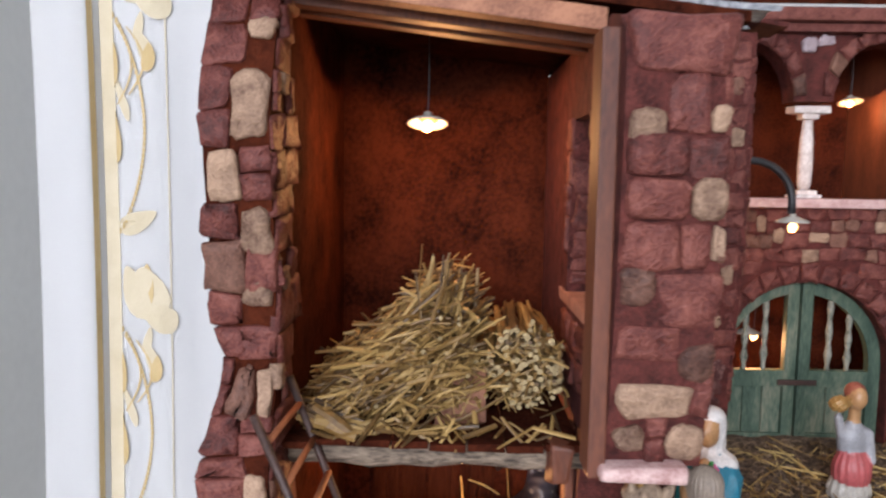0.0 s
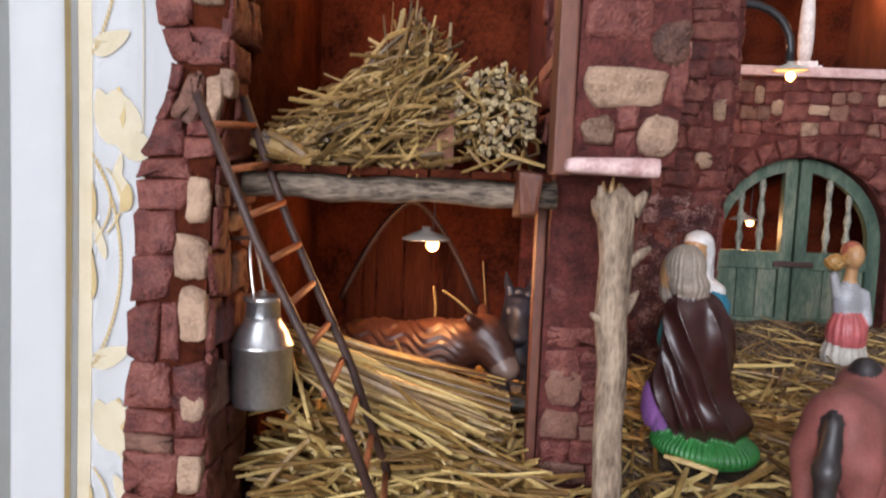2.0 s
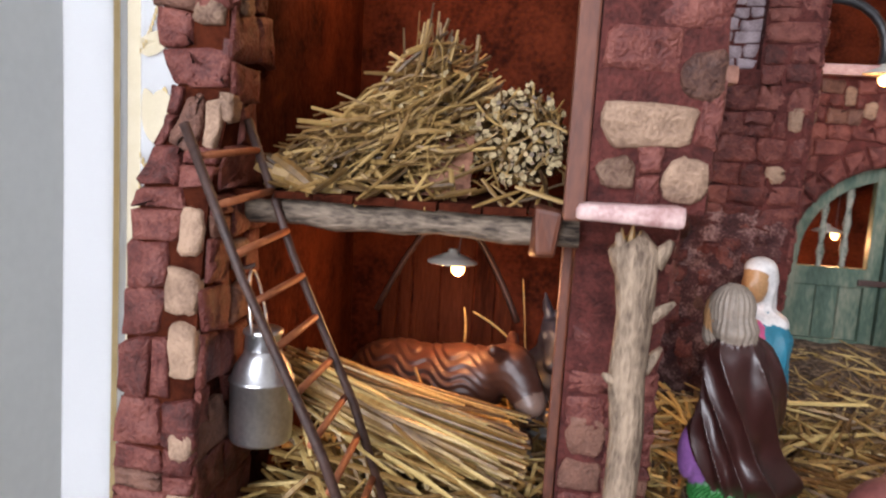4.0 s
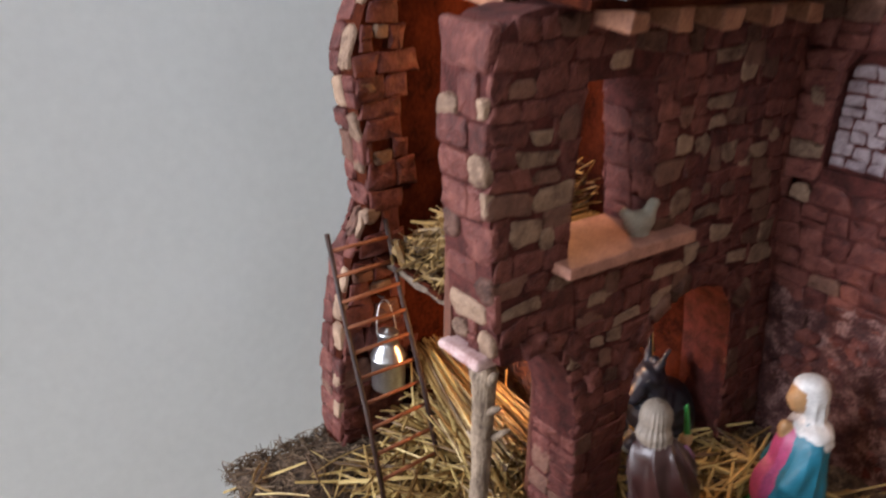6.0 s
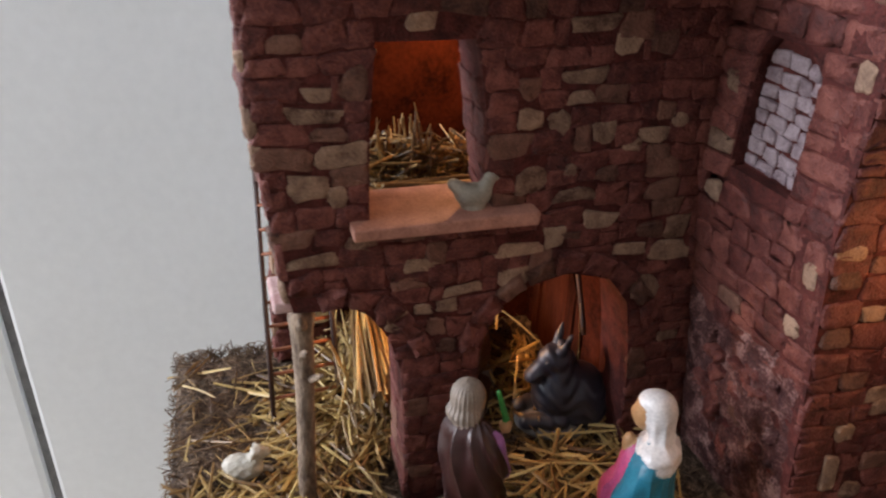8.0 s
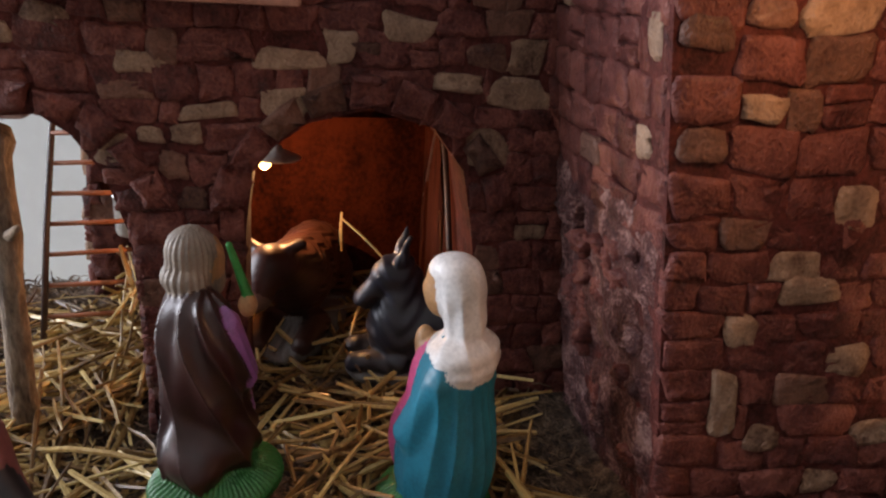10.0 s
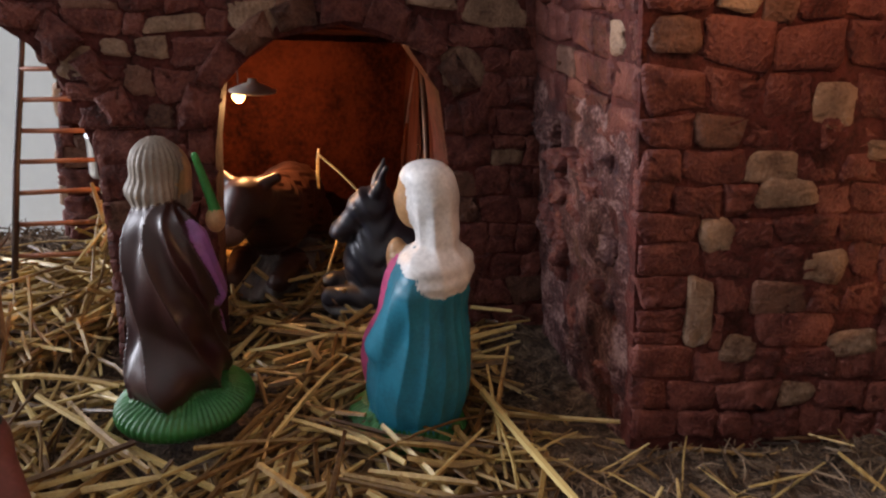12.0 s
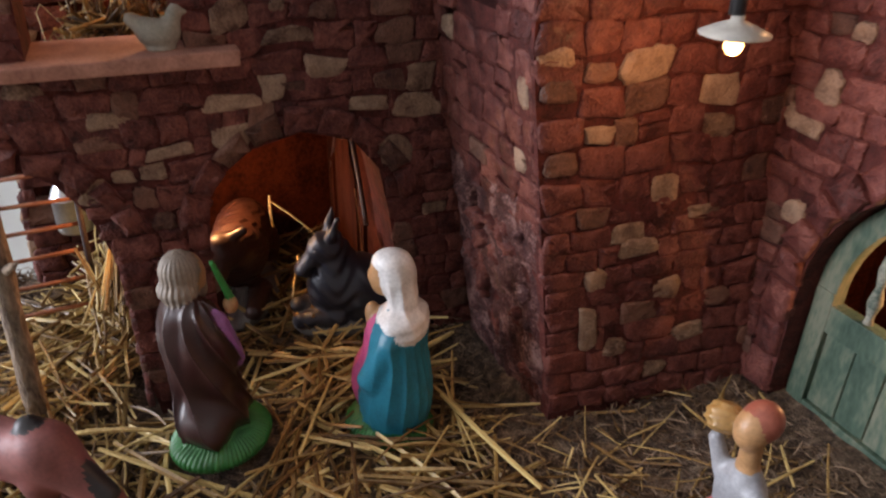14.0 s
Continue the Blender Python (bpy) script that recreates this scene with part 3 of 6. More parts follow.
def west_wall():
    def place(u, v, d):
        lean = 0.006 * math.exp(-(((v - 0.168) / 0.02) ** 2))
        return Vector((-0.056 + d - (lean if d < -0.02 else 0) * -1, u, v))

    bm = slab(W_LOOP, [], place, -0.0245, 0.0)
    w = wall_with("wall_stable_west", bm, "red stone stable wall with a rounded front edge", "stain")
    near = [(min(u, 0.045 + 0.012 * math.sin(v * 70)), v) for u, v in W_LOOP]
    near = near[:13] + [(0.05 + 0.01 * math.sin(i * 1.7), 0.336 - 0.0173 * i) for i in range(20)]
    pale = [(0.020, 0.245, 0.012, 0.006), (0.030, 0.20, 0.014, 0.008), (0.022, 0.165, 0.012, 0.010), (0.030, 0.275, 0.010, 0.008), (0.010, 0.06, 0.012, 0.008), (0.026, 0.115, 0.016, 0.008)]
    masonry(w, [near], place, pale, 21, (0.012, 0.018), (0.015, 0.028), d=0.002, mix=(0.9, 0.09), gap=0.0003, z0=0.0, z1=0.334, round_=0.13)

    def front(u, v, d):
        lean = 0.006 * math.exp(-(((v - 0.168) / 0.02) ** 2)) * (u < -0.075)
        return Vector((u + 0.0045 + lean, w_front(v) - d, v))

    loop = [(-0.087, 0.0), (-0.060, 0.0), (-0.060, 0.325), (-0.087, 0.325)]
    pale = [(-0.0755, 0.158, 0.014, 0.018), (-0.064, 0.158, 0.006, 0.017), (-0.0655, 0.295, 0.011, 0.009), (-0.0685, 0.266, 0.014, 0.025), (-0.078, 0.241, 0.012, 0.019), (-0.067, 0.221, 0.011, 0.016), (-0.067, 0.197, 0.011, 0.011), (-0.0645, 0.122, 0.008, 0.016), (-0.066, 0.102, 0.012, 0.016), (-0.065, 0.083, 0.009, 0.018), (-0.0645, 0.051, 0.008, 0.009), (-0.065, 0.029, 0.008, 0.014)]
    masonry(w, [loop], front, pale, 22, (0.013, 0.020), (0.010, 0.017), d=0.0021, gap=0.0003, rough=0.10, mix=(0.84, 0.14), z0=0.002, z1=0.322, round_=0.18)


west_wall()


def back_wall():
    bm = bmesh.new()
    box(bm, -0.060, 0.066, 0.192, 0.205, -0.01, 0.335)
    w = wall_with("wall_stable_back", bm, "red-brown stained back wall of the stable", "stain")
    # plank door under a pointed arch, with its raised rim
    d = thing("plank_door", "worn brown plank door with a pointed arch in the back wall", "door", at=(0.001, 0.19, 0.01))
    inv = Matrix.Translation((-0.001, -0.19, -0.01))

    def top(x):
        return 0.117 - 0.060 * min(1.0, abs((x - 0.001) / 0.040)) ** 1.55

    edges = [-0.038, -0.0275, -0.0195, -0.0030, 0.0165, 0.0290, 0.040]
    for a, b in zip(edges, edges[1:]):
        bm = bmesh.new()
        n = 7
        xs = [a + 0.0008 + (b - a - 0.0016) * k / (n - 1) for k in range(n)]
        pts = [(xs[0], 0.0), (xs[-1], 0.0)] + [(x, top(x)) for x in xs[::-1]]
        dd = random.uniform(0.0018, 0.0042)
        lo = [bm.verts.new((x, 0.1920, z)) for x, z in pts]
        hi = [bm.verts.new((x, 0.1920 - dd + random.uniform(-0.0004, 0.0004), z)) for x, z in pts]
        bm.faces.new(hi)
        for i in range(len(pts)):
            k = (i + 1) % len(pts)
            bm.faces.new((lo[i], lo[k], hi[k], hi[i]))
        bmesh.ops.recalc_face_normals(bm, faces=bm.faces)
        bmesh.ops.transform(bm, matrix=inv, verts=bm.verts)
        part("plank", bm, "plank", d)
    bm = bmesh.new()
    tube(bm, [(x * 1.03, 0.1908, top(x) + 0.0016) for x in (-0.039 + 0.080 * k / 28 for k in range(29))], 0.0017, 7)
    bmesh.ops.transform(bm, matrix=inv, verts=bm.verts)
    part("door_rim", bm, "rail", d, "thin raised rim of the arch", True)


back_wall()


def loft():
    bm = bmesh.new()
    pts = [(-0.058 + 0.0124 * i, 0.036 + 0.0006 * math.sin(i * 2.1), 0.1285 + 0.0007 * math.sin(i * 1.3)) for i in range(11)]
    tube(bm, pts, [0.0052 + 0.0006 * math.sin(i * 2.7) for i in range(11)], 10)
    tagged(part("loft_beam", bm, "log", smooth=True), "weathered grey log carrying the hay loft", "beam")
    f = thing("loft_floor", "rough dark planks of the hay loft", "floor", at=(0, 0.12, 0.13))
    for i in range(8):
        bm = bmesh.new()
        x = -0.058 + 0.0152 * i
        box(bm, x, x + 0.0146, 0.026 - 0.12 + random.uniform(-0.003, 0.003), 0.190 - 0.12, 0.1335 - 0.13, 0.1365 - 0.13, bevel=0.0004, jit=0.0003)
        part("plank", bm, "stain", f)
    # small notched bracket at the right end of the beam
    bm = bmesh.new()
    box(bm, 0.050, 0.0595, 0.024, 0.032, 0.120, 0.1375, bevel=0.0015, jit=0.0018)
    tagged(part("beam_bracket", bm, "board"), "dark wooden bracket at the loft beam's end", "bracket")


loft()

ROOF_SLOPE = 0.12


def roof_z(x):
    return 0.298 + ROOF_SLOPE * (0.126 - x)


def stable_roof():
    r = thing("stable_roof", "grey-white slate roof with wooden rafters over the stable", "roof", kind="structure", at=(0.02, 0.1, 0.32))
    inv = Matrix.Translation((-0.02, -0.1, -0.32))
    bm = slab([(0.020, 0.0), (0.214, 0.0), (0.214, 1.0), (0.020, 1.0)], [], lambda u, v, d: inv @ Vector((0.118 - 0.206 * v, u, roof_z(0.118 - 0.206 * v) + d)), 0.0, 0.004)
    part("roof_board", bm, "stain", r)
    y = 0.026
    while y < 0.212:
        wy = random.uniform(0.011, 0.017)
        x = 0.129 + random.uniform(-0.004, 0.004)
        while x > -0.085:
            lx = random.uniform(0.035, 0.055)
            bm = bmesh.new()
            n = 5
            vs = []
            for k, lift in ((0, 0.0), (1, 0.0018)):
                for a in range(n + 1):
                    for b in (0, 1, 2):
                        yy = y + (wy + 0.003) * a / n
                        xx = x - lx * b / 2
                        bulge = 0.0022 * math.sin(math.pi * a / n)
                        vs.append(bm.verts.new(inv @ Vector((xx + random.uniform(-0.0015, 0.0015), yy + random.uniform(-0.0006, 0.0006), roof_z(xx) + 0.0045 + bulge + lift + 0.002 * (1 - b / 2) + random.uniform(-0.0004, 0.0004)))))
            q = 3 * (n + 1)
            for a in range(n):
                for b in range(2):
                    i = a * 3 + b
                    bm.faces.new((vs[q + i], vs[q + i + 3], vs[q + i + 4], vs[q + i + 1]))
                    bm.faces.new((vs[i], vs[i + 1], vs[i + 4], vs[i + 3]))
            for a in range(n):
                for b in (0, 2):
                    i = a * 3 + b
                    bm.faces.new((vs[i], vs[i + 3], vs[q + i + 3], vs[q + i]))
            for b in range(2):
                for a in (0, n):
                    i = a * 3 + b
                    bm.faces.new((vs[i], vs[i + 1], vs[q + i + 1], vs[q + i]))
            bmesh.ops.recalc_face_normals(bm, faces=bm.faces)
            part("slate", bm, "slate", r)
            x -= lx * 0.86
        y += wy
    # rafters that show under the eave
    for y in (0.046, 0.080, 0.110, 0.146, 0.182):
        bm = bmesh.new()
        vs = box(bm, 0.092, 0.1195 + random.uniform(-0.002, 0.004), y - 0.0062, y + 0.0062, -0.009, 0.0, bevel=0.0016, jit=0.0015)
        for v in bm.verts:
            v.co.z += roof_z(v.co.x) - 0.001
        bmesh.ops.transform(bm, matrix=inv, verts=bm.verts)
        part("rafter", bm, "rafter", r)
    # beam along the front, with two thinner ones behind
    for y0, h, drop in ((0.020, 0.0085, 0.0), (0.040, 0.006, 0.004), (0.060, 0.005, 0.005)):
        bm = bmesh.new()
        box(bm, -0.062, 0.0660, y0, y0 + 0.010, -h, 0.0, bevel=0.0008)
        for v in bm.verts:
            v.co.z += roof_z(v.co.x) - 0.0015 - drop
        bmesh.ops.transform(bm, matrix=inv, verts=bm.verts)
        part("front_beam", bm, "rafter" if y0 < 0.03 else "board", r)


stable_roof()


# ---- corner tower between the stable and the house ----
def undercut(z):
    """How far the tower's foot stands back."""
    return 0.13 * max(0.0, 0.2 - max(z, 0.0))


PANEL = [(0.121, 0.2075), (0.164, 0.2075), (0.165, 0.262), (0.155, 0.272), (0.130, 0.272), (0.123, 0.262)]


def rough_foot(w, front):
    """The crumbled foot of the tower: lumps of plaster and rubble over the corner."""
    rng = random.Random(12)
    bm = bmesh.new()
    nu, nv = 60, 66
    g = []
    for j in range(nv + 1):
        row = []
        for i in range(nu + 1):
            u, v = 0.099 + 0.095 * i / nu, 0.008 + 0.122 * j / nv
            q = Vector((u * 42, v * 42, 0.7))
            lump = 0.0030 * noise.noise(q) + 0.0022 * noise.noise(q * 2.7) + 0.0012 * noise.noise(q * 6.5) + 0.0022
            row.append(bm.verts.new(front(u, v, max(lump, 0.0004) * min(1.0, (nu - i) / 5) * min(1.0, i / 3, (nv - j) / 4))))
        g.append(row)
    for a, b in zip(g, g[1:]):
        for i in range(nu):
            bm.faces.new((a[i], a[i + 1], b[i + 1], b[i]))
    part("rubble_foot", bm, "scuffed", w, "crumbled plaster and rubble", True)
    for _ in range(34):
        u, v, s = rng.uniform(0.11, 0.192), rng.uniform(0.03, 0.115), rng.uniform(0.003, 0.006)
        stone("stone", u - s, u + s, v - s * rng.uniform(0.6, 1.5), v + s, front, rng.uniform(0.003, 0.006), rng.choice(("red", "red", "scuffed")), w, rng, 0.5)


def tower():
    levels = [-0.01, 0.0, 0.03, 0.06, 0.1, 0.15, 0.2, 0.332]
    loop = [(0.100, -0.01)] + [(0.194, z) for z in levels] + [(0.100, 0.345)]

    def front(u, v, d):
        return Vector((u, 0.213 + undercut(v) - d, v))

    bm = slab(loop, [PANEL], front, -0.016, 0.0)
    w = wall_with("wall_tower_front", bm, "red stone corner tower front with a bricked-up arch")
    pale = [(0.1115, 0.248, 0.009, 0.011), (0.186, 0.181, 0.009, 0.014), (0.112, 0.190, 0.012, 0.010), (0.180, 0.150, 0.010, 0.010), (0.150, 0.075, 0.010, 0.016), (0.184, 0.300, 0.010, 0.012), (0.188, 0.268, 0.009, 0.012)]
    masonry(w, [loop, PANEL], front, pale, 31, (0.010, 0.016), (0.012, 0.024), d=0.0016, mix=(0.90, 0.08), z0=0.118, z1=0.335)
    rough_foot(w, front)
    bm = slab(PANEL, [], lambda u, v, d: Vector((u, 0.221 - d, v)), -0.006, 0.0)
    p = part("blind_arch", bm, "mortar", w)
    masonry(p, [PANEL], lambda u, v, d: Vector((u, 0.221 - d, v)), (), 32, (0.0060, 0.008), (0.008, 0.013), d=0.0014, mix=(0, 0), gap=0.0008, z0=0.208, z1=0.272, round_=0.3)
    for o in p.children:
        o.data.materials[0] = MAT["whitish"]

    def side(u, v, d):
        k = max(0.0, (0.35 - u) / 0.137)
        return Vector((0.1958 + 0.14 * (u - 0.2132) * max(0.0, 1 - max(v, 0.0) / 0.15) + d, u + undercut(v) * k, v))

    loop2 = [(0.2118, z) for z in levels] + [(0.350, z) for z in levels[::-1]]
    bm = slab(loop2, [], side, -0.02, 0.0)
    w2 = wall_with("wall_tower_side", bm, "red stone corner tower side lit by a small lamp")
    pale2 = [(0.2615, 0.1908, 0.025, 0.0135), (0.2400, 0.1632, 0.0142, 0.0078), (0.3035, 0.1615, 0.0171, 0.0109), (0.2755, 0.1343, 0.0152, 0.0124), (0.2995, 0.1220, 0.0200, 0.0080), (0.2645, 0.1088, 0.0216, 0.0088), (0.2410, 0.0957, 0.0130, 0.0115), (0.2975, 0.0585, 0.0200, 0.0095), (0.2517, 0.0574, 0.0130, 0.0095), (0.2350, 0.0690, 0.0100, 0.0240), (0.2775, 0.0395, 0.0150, 0.0090), (0.3140, 0.0760, 0.0165, 0.0100), (0.2809, 0.0855, 0.0170, 0.0100), (0.2401, 0.1903, 0.0140, 0.0077), (0.2224, 0.1833, 0.0160, 0.0095), (0.2212, 0.1968, 0.0165, 0.0073), (0.2218, 0.1528, 0.0160, 0.0086)]
    masonry(w2, [loop2], side, pale2, 33, (0.009, 0.014), (0.012, 0.024), d=0.0014, mix=(0.88, 0.11), warp=0.0018, rough=0.13, z0=0.022, z1=0.332)
    # its thin slate roof
    r = thing("tower_roof", "thin dark slates on the corner tower", "roof", kind="structure", at=(0.15, 0.28, 0.34))
    for i in range(4):
        for j in range(5):
            bm = bmesh.new()
            x, y = 0.090 + 0.029 * i, 0.203 + 0.029 * j
            box(bm, x - 0.15, x + 0.034 - 0.15, y - 0.28, y + 0.032 - 0.28, 0, 0.003, bevel=0.0006, jit=0.001)
            for v in bm.verts:
                v.co.z += 0.014 - 0.17 * (v.co.x + 0.06) + 0.002 * (3 - i) * 0.3
            part("slate", bm, "mortar", r)


tower()


# ---- house with the green door and the gallery ----
DOOR_C, DOOR_R, DOOR_Z = 0.299, 0.070, 0.090
GAL = [0.241, 0.346, 0.451, 0.556]


def house():
    y0 = 0.340
    outline = [(0.190, -0.01), (0.66, -0.01), (0.66, 0.356), (0.190, 0.356)]
    door = [(DOOR_C + DOOR_R, 0.0), *arc(DOOR_C, DOOR_Z, DOOR_R, DOOR_R, 0, 180, 18), (DOOR_C - DOOR_R, 0.0)]
    gal = [(GAL[0] - 0.037, 0.228), (GAL[3] + 0.037, 0.228)]
    for c in GAL[::-1]:
        gal += arc(c, 0.304, 0.037, 0.046, 0, 180, 12)

    def front(u, v, d):
        return Vector((u, y0 - d, v))

    bm = slab(outline, [door, gal], front, -0.022, 0.0)
    w = wall_with("wall_house_front", bm, "red stone house front with arched doorway and gallery")
    ring = [(DOOR_C + DOOR_R + 0.016, 0.0), *arc(DOOR_C, DOOR_Z, DOOR_R + 0.016, DOOR_R + 0.016, 0, 180, 18), (DOOR_C - DOOR_R - 0.016, 0.0)]
    pale = [(0.209, 0.163, 0.020, 0.011), (0.217, 0.180, 0.012, 0.014), (0.216, 0.123, 0.012, 0.012), (0.258, 0.208, 0.007, 0.014), (0.272, 0.198, 0.008, 0.012), (0.330, 0.206, 0.012, 0.009), (0.305, 0.196, 0.016, 0.008), (0.226, 0.203, 0.010, 0.008), (0.348, 0.182, 0.009, 0.010), (0.372, 0.203, 0.013, 0.012), (0.378, 0.180, 0.014, 0.009), (0.402, 0.190, 0.010, 0.012), (0.430, 0.120, 0.012, 0.010)]
    masonry(w, [outline, ring], front, pale, 41, (0.0085, 0.013), (0.012, 0.024), d=0.0016, mix=(0.82, 0.15), z0=0.022, z1=0.220)
    voussoirs(w, DOOR_C, DOOR_Z, DOOR_R + 0.0005, DOOR_R + 0.0155, 15, front, 0.0035, ("red",), 42)
    for z in (0.03, 0.05, 0.07):
        for s in (-1, 1):
            stone("stone", DOOR_C + s * (DOOR_R + 0.008) - 0.0075, DOOR_C + s * (DOOR_R + 0.008) + 0.0075, z, z + 0.019, front, 0.0032, "red", w, random.Random(int(z * 999)), 0.25)
    for i, c in enumerate(GAL):
        def squashed(u, v, d, c=c):
            return front(u, 0.304 + (v - 0.304) * 1.24, d)

        voussoirs(w, c, 0.304, 0.0375, 0.0475, 9, squashed, 0.003, ("red", "red", "brown"), 43 + i, 4, 176)
        for k, (du, dv, ww, hh) in enumerate(((0.040, 0.0435, 0.012, 0.012), (0.053, 0.047, 0.013, 0.008))):
            stone("stone", c + du, c + du + ww, 0.304 + dv - hh / 2, 0.304 + dv + hh / 2, front, 0.0032, "whitish", w, random.Random(k + i), 0.6)
    # rooms behind the front
    for name, lab, b, mt in (
        ("wall_house_back", "dark red back wall inside the house", (0.19, 0.66, 0.445, 0.455, -0.01, 0.37), "stain"),
        ("wall_house_west", "dark red side wall inside the house", (0.18, 0.19, 0.3625, 0.455, -0.01, 0.37), "stain"),
        ("wall_house_east", "dark red side wall inside the house", (0.66, 0.67, 0.3625, 0.455, -0.01, 0.37), "stain"),
        ("wall_gallery_cross", "reddish cross wall of the gallery", (0.375, 0.381, 0.3625, 0.4445, 0.2245, 0.365), "board"),
        ("floor_gallery", "gallery floor of the house", (0.191, 0.659, 0.3625, 0.4445, 0.2145, 0.224), "stain"),
    ):
        bm = bmesh.new()
        box(bm, *b)
        tagged(part(name, bm, mt), lab, "floor" if "floor" in name else "wall", kind="structure")
    bm = bmesh.new()
    box(bm, 0.196, 0.66, 0.330, 0.358, 0.2205, 0.2275, bevel=0.001, jit=0.0003)
    tagged(part("gallery_sill", bm, "pinkledge"), "pale stone sill along the gallery", "sill")
    # cornice and tiles
    bm = bmesh.new()
    box(bm, 0.192, 0.66, 0.331, 0.45, 0.3565, 0.363, bevel=0.001)
    tagged(part("cornice", bm, "red"), "dark red cornice under the roof tiles", "cornice", kind="structure")
    bm = bmesh.new()
    box(bm, 0.191, 0.66, 0.324, 0.45, 0.3635, 0.374, bevel=0.002)
    tagged(part("cornice", bm, "red"), "dark red moulded cornice under the roof tiles", "cornice", kind="structure")
    r = thing("house_roof", "small terracotta tiles on the house roof", "roof", kind="structure", at=(0.42, 0.38, 0.38))
    bm = bmesh.new()
    box(bm, 0.19 - 0.42, 0.66 - 0.42, 0.325 - 0.38, 0.455 - 0.38, -0.006, -0.002)
    for v in bm.verts:
        v.co.z += 0.35 * (v.co.y + 0.06)
    part("roof_board", bm, "stain", r)
    me = None
    for i in range(40):
        for j in range(5):
            if me is None:
                bm = bmesh.new()
                n = 6
                rows = []
                for yy, rr in ((0.0, 0.0062), (0.031, 0.0050)):
                    for k, rad in ((0, rr), (1, rr - 0.0013)):
                        rows.append([bm.verts.new((rad * math.cos(math.pi * a / n), yy, rad * math.sin(math.pi * a / n))) for a in range(n + 1)])
                for a in range(n):
                    bm.faces.new((rows[0][a], rows[0][a + 1], rows[2][a + 1], rows[2][a]))
                    bm.faces.new((rows[1][a + 1], rows[1][a], rows[3][a], rows[3][a + 1]))
                    bm.faces.new((rows[0][a + 1], rows[0][a], rows[1][a], rows[1][a + 1]))
                me = mesh_of("tile", bm, "tile", True)
            o = new("tile", me)
            o.parent = r
            y = -0.064 + 0.027 * j
            o.matrix_basis = pose(-0.224 + 0.0117 * i + random.uniform(-0.0006, 0.0006), y, 0.001 + 0.35 * (y + 0.06) + random.uniform(0, 0.0008), 20 + random.uniform(-1, 1), 0, random.uniform(-3, 3))


house()


def column(x):
    c = thing("gallery_column", "dusty pinkish-white stone column of the gallery", "column", "gallery columns", at=(x, 0.3475, 0.2275))
    bm = bmesh.new()
    lathe(bm, [(0.0040, 0.006), (0.0052, 0.012), (0.0058, 0.026), (0.0052, 0.045), (0.0040, 0.058), (0.0038, 0.064)], 14)
    part("shaft", bm, "marble", c, smooth=True)
    bm = bmesh.new()
    box(bm, -0.011, 0.011, -0.008, 0.008, 0.0, 0.003, bevel=0.0008, jit=0.0005)
    box(bm, -0.008, 0.008, -0.0065, 0.0065, 0.0026, 0.0065, bevel=0.0008, jit=0.0005)
    part("base", bm, "marble", c)
    bm = bmesh.new()
    box(bm, -0.0065, 0.0065, -0.006, 0.006, 0.063, 0.068, bevel=0.0012)
    box(bm, -0.0145, 0.0145, -0.0085, 0.0085, 0.0675, 0.0735, bevel=0.0016, jit=0.0004)
    part("capital", bm, "marble", c)
    return c


first = column(0.2935)
for x in (0.3985, 0.5035):
    copy_thing(first, pose(x, 0.3475, 0.2275))


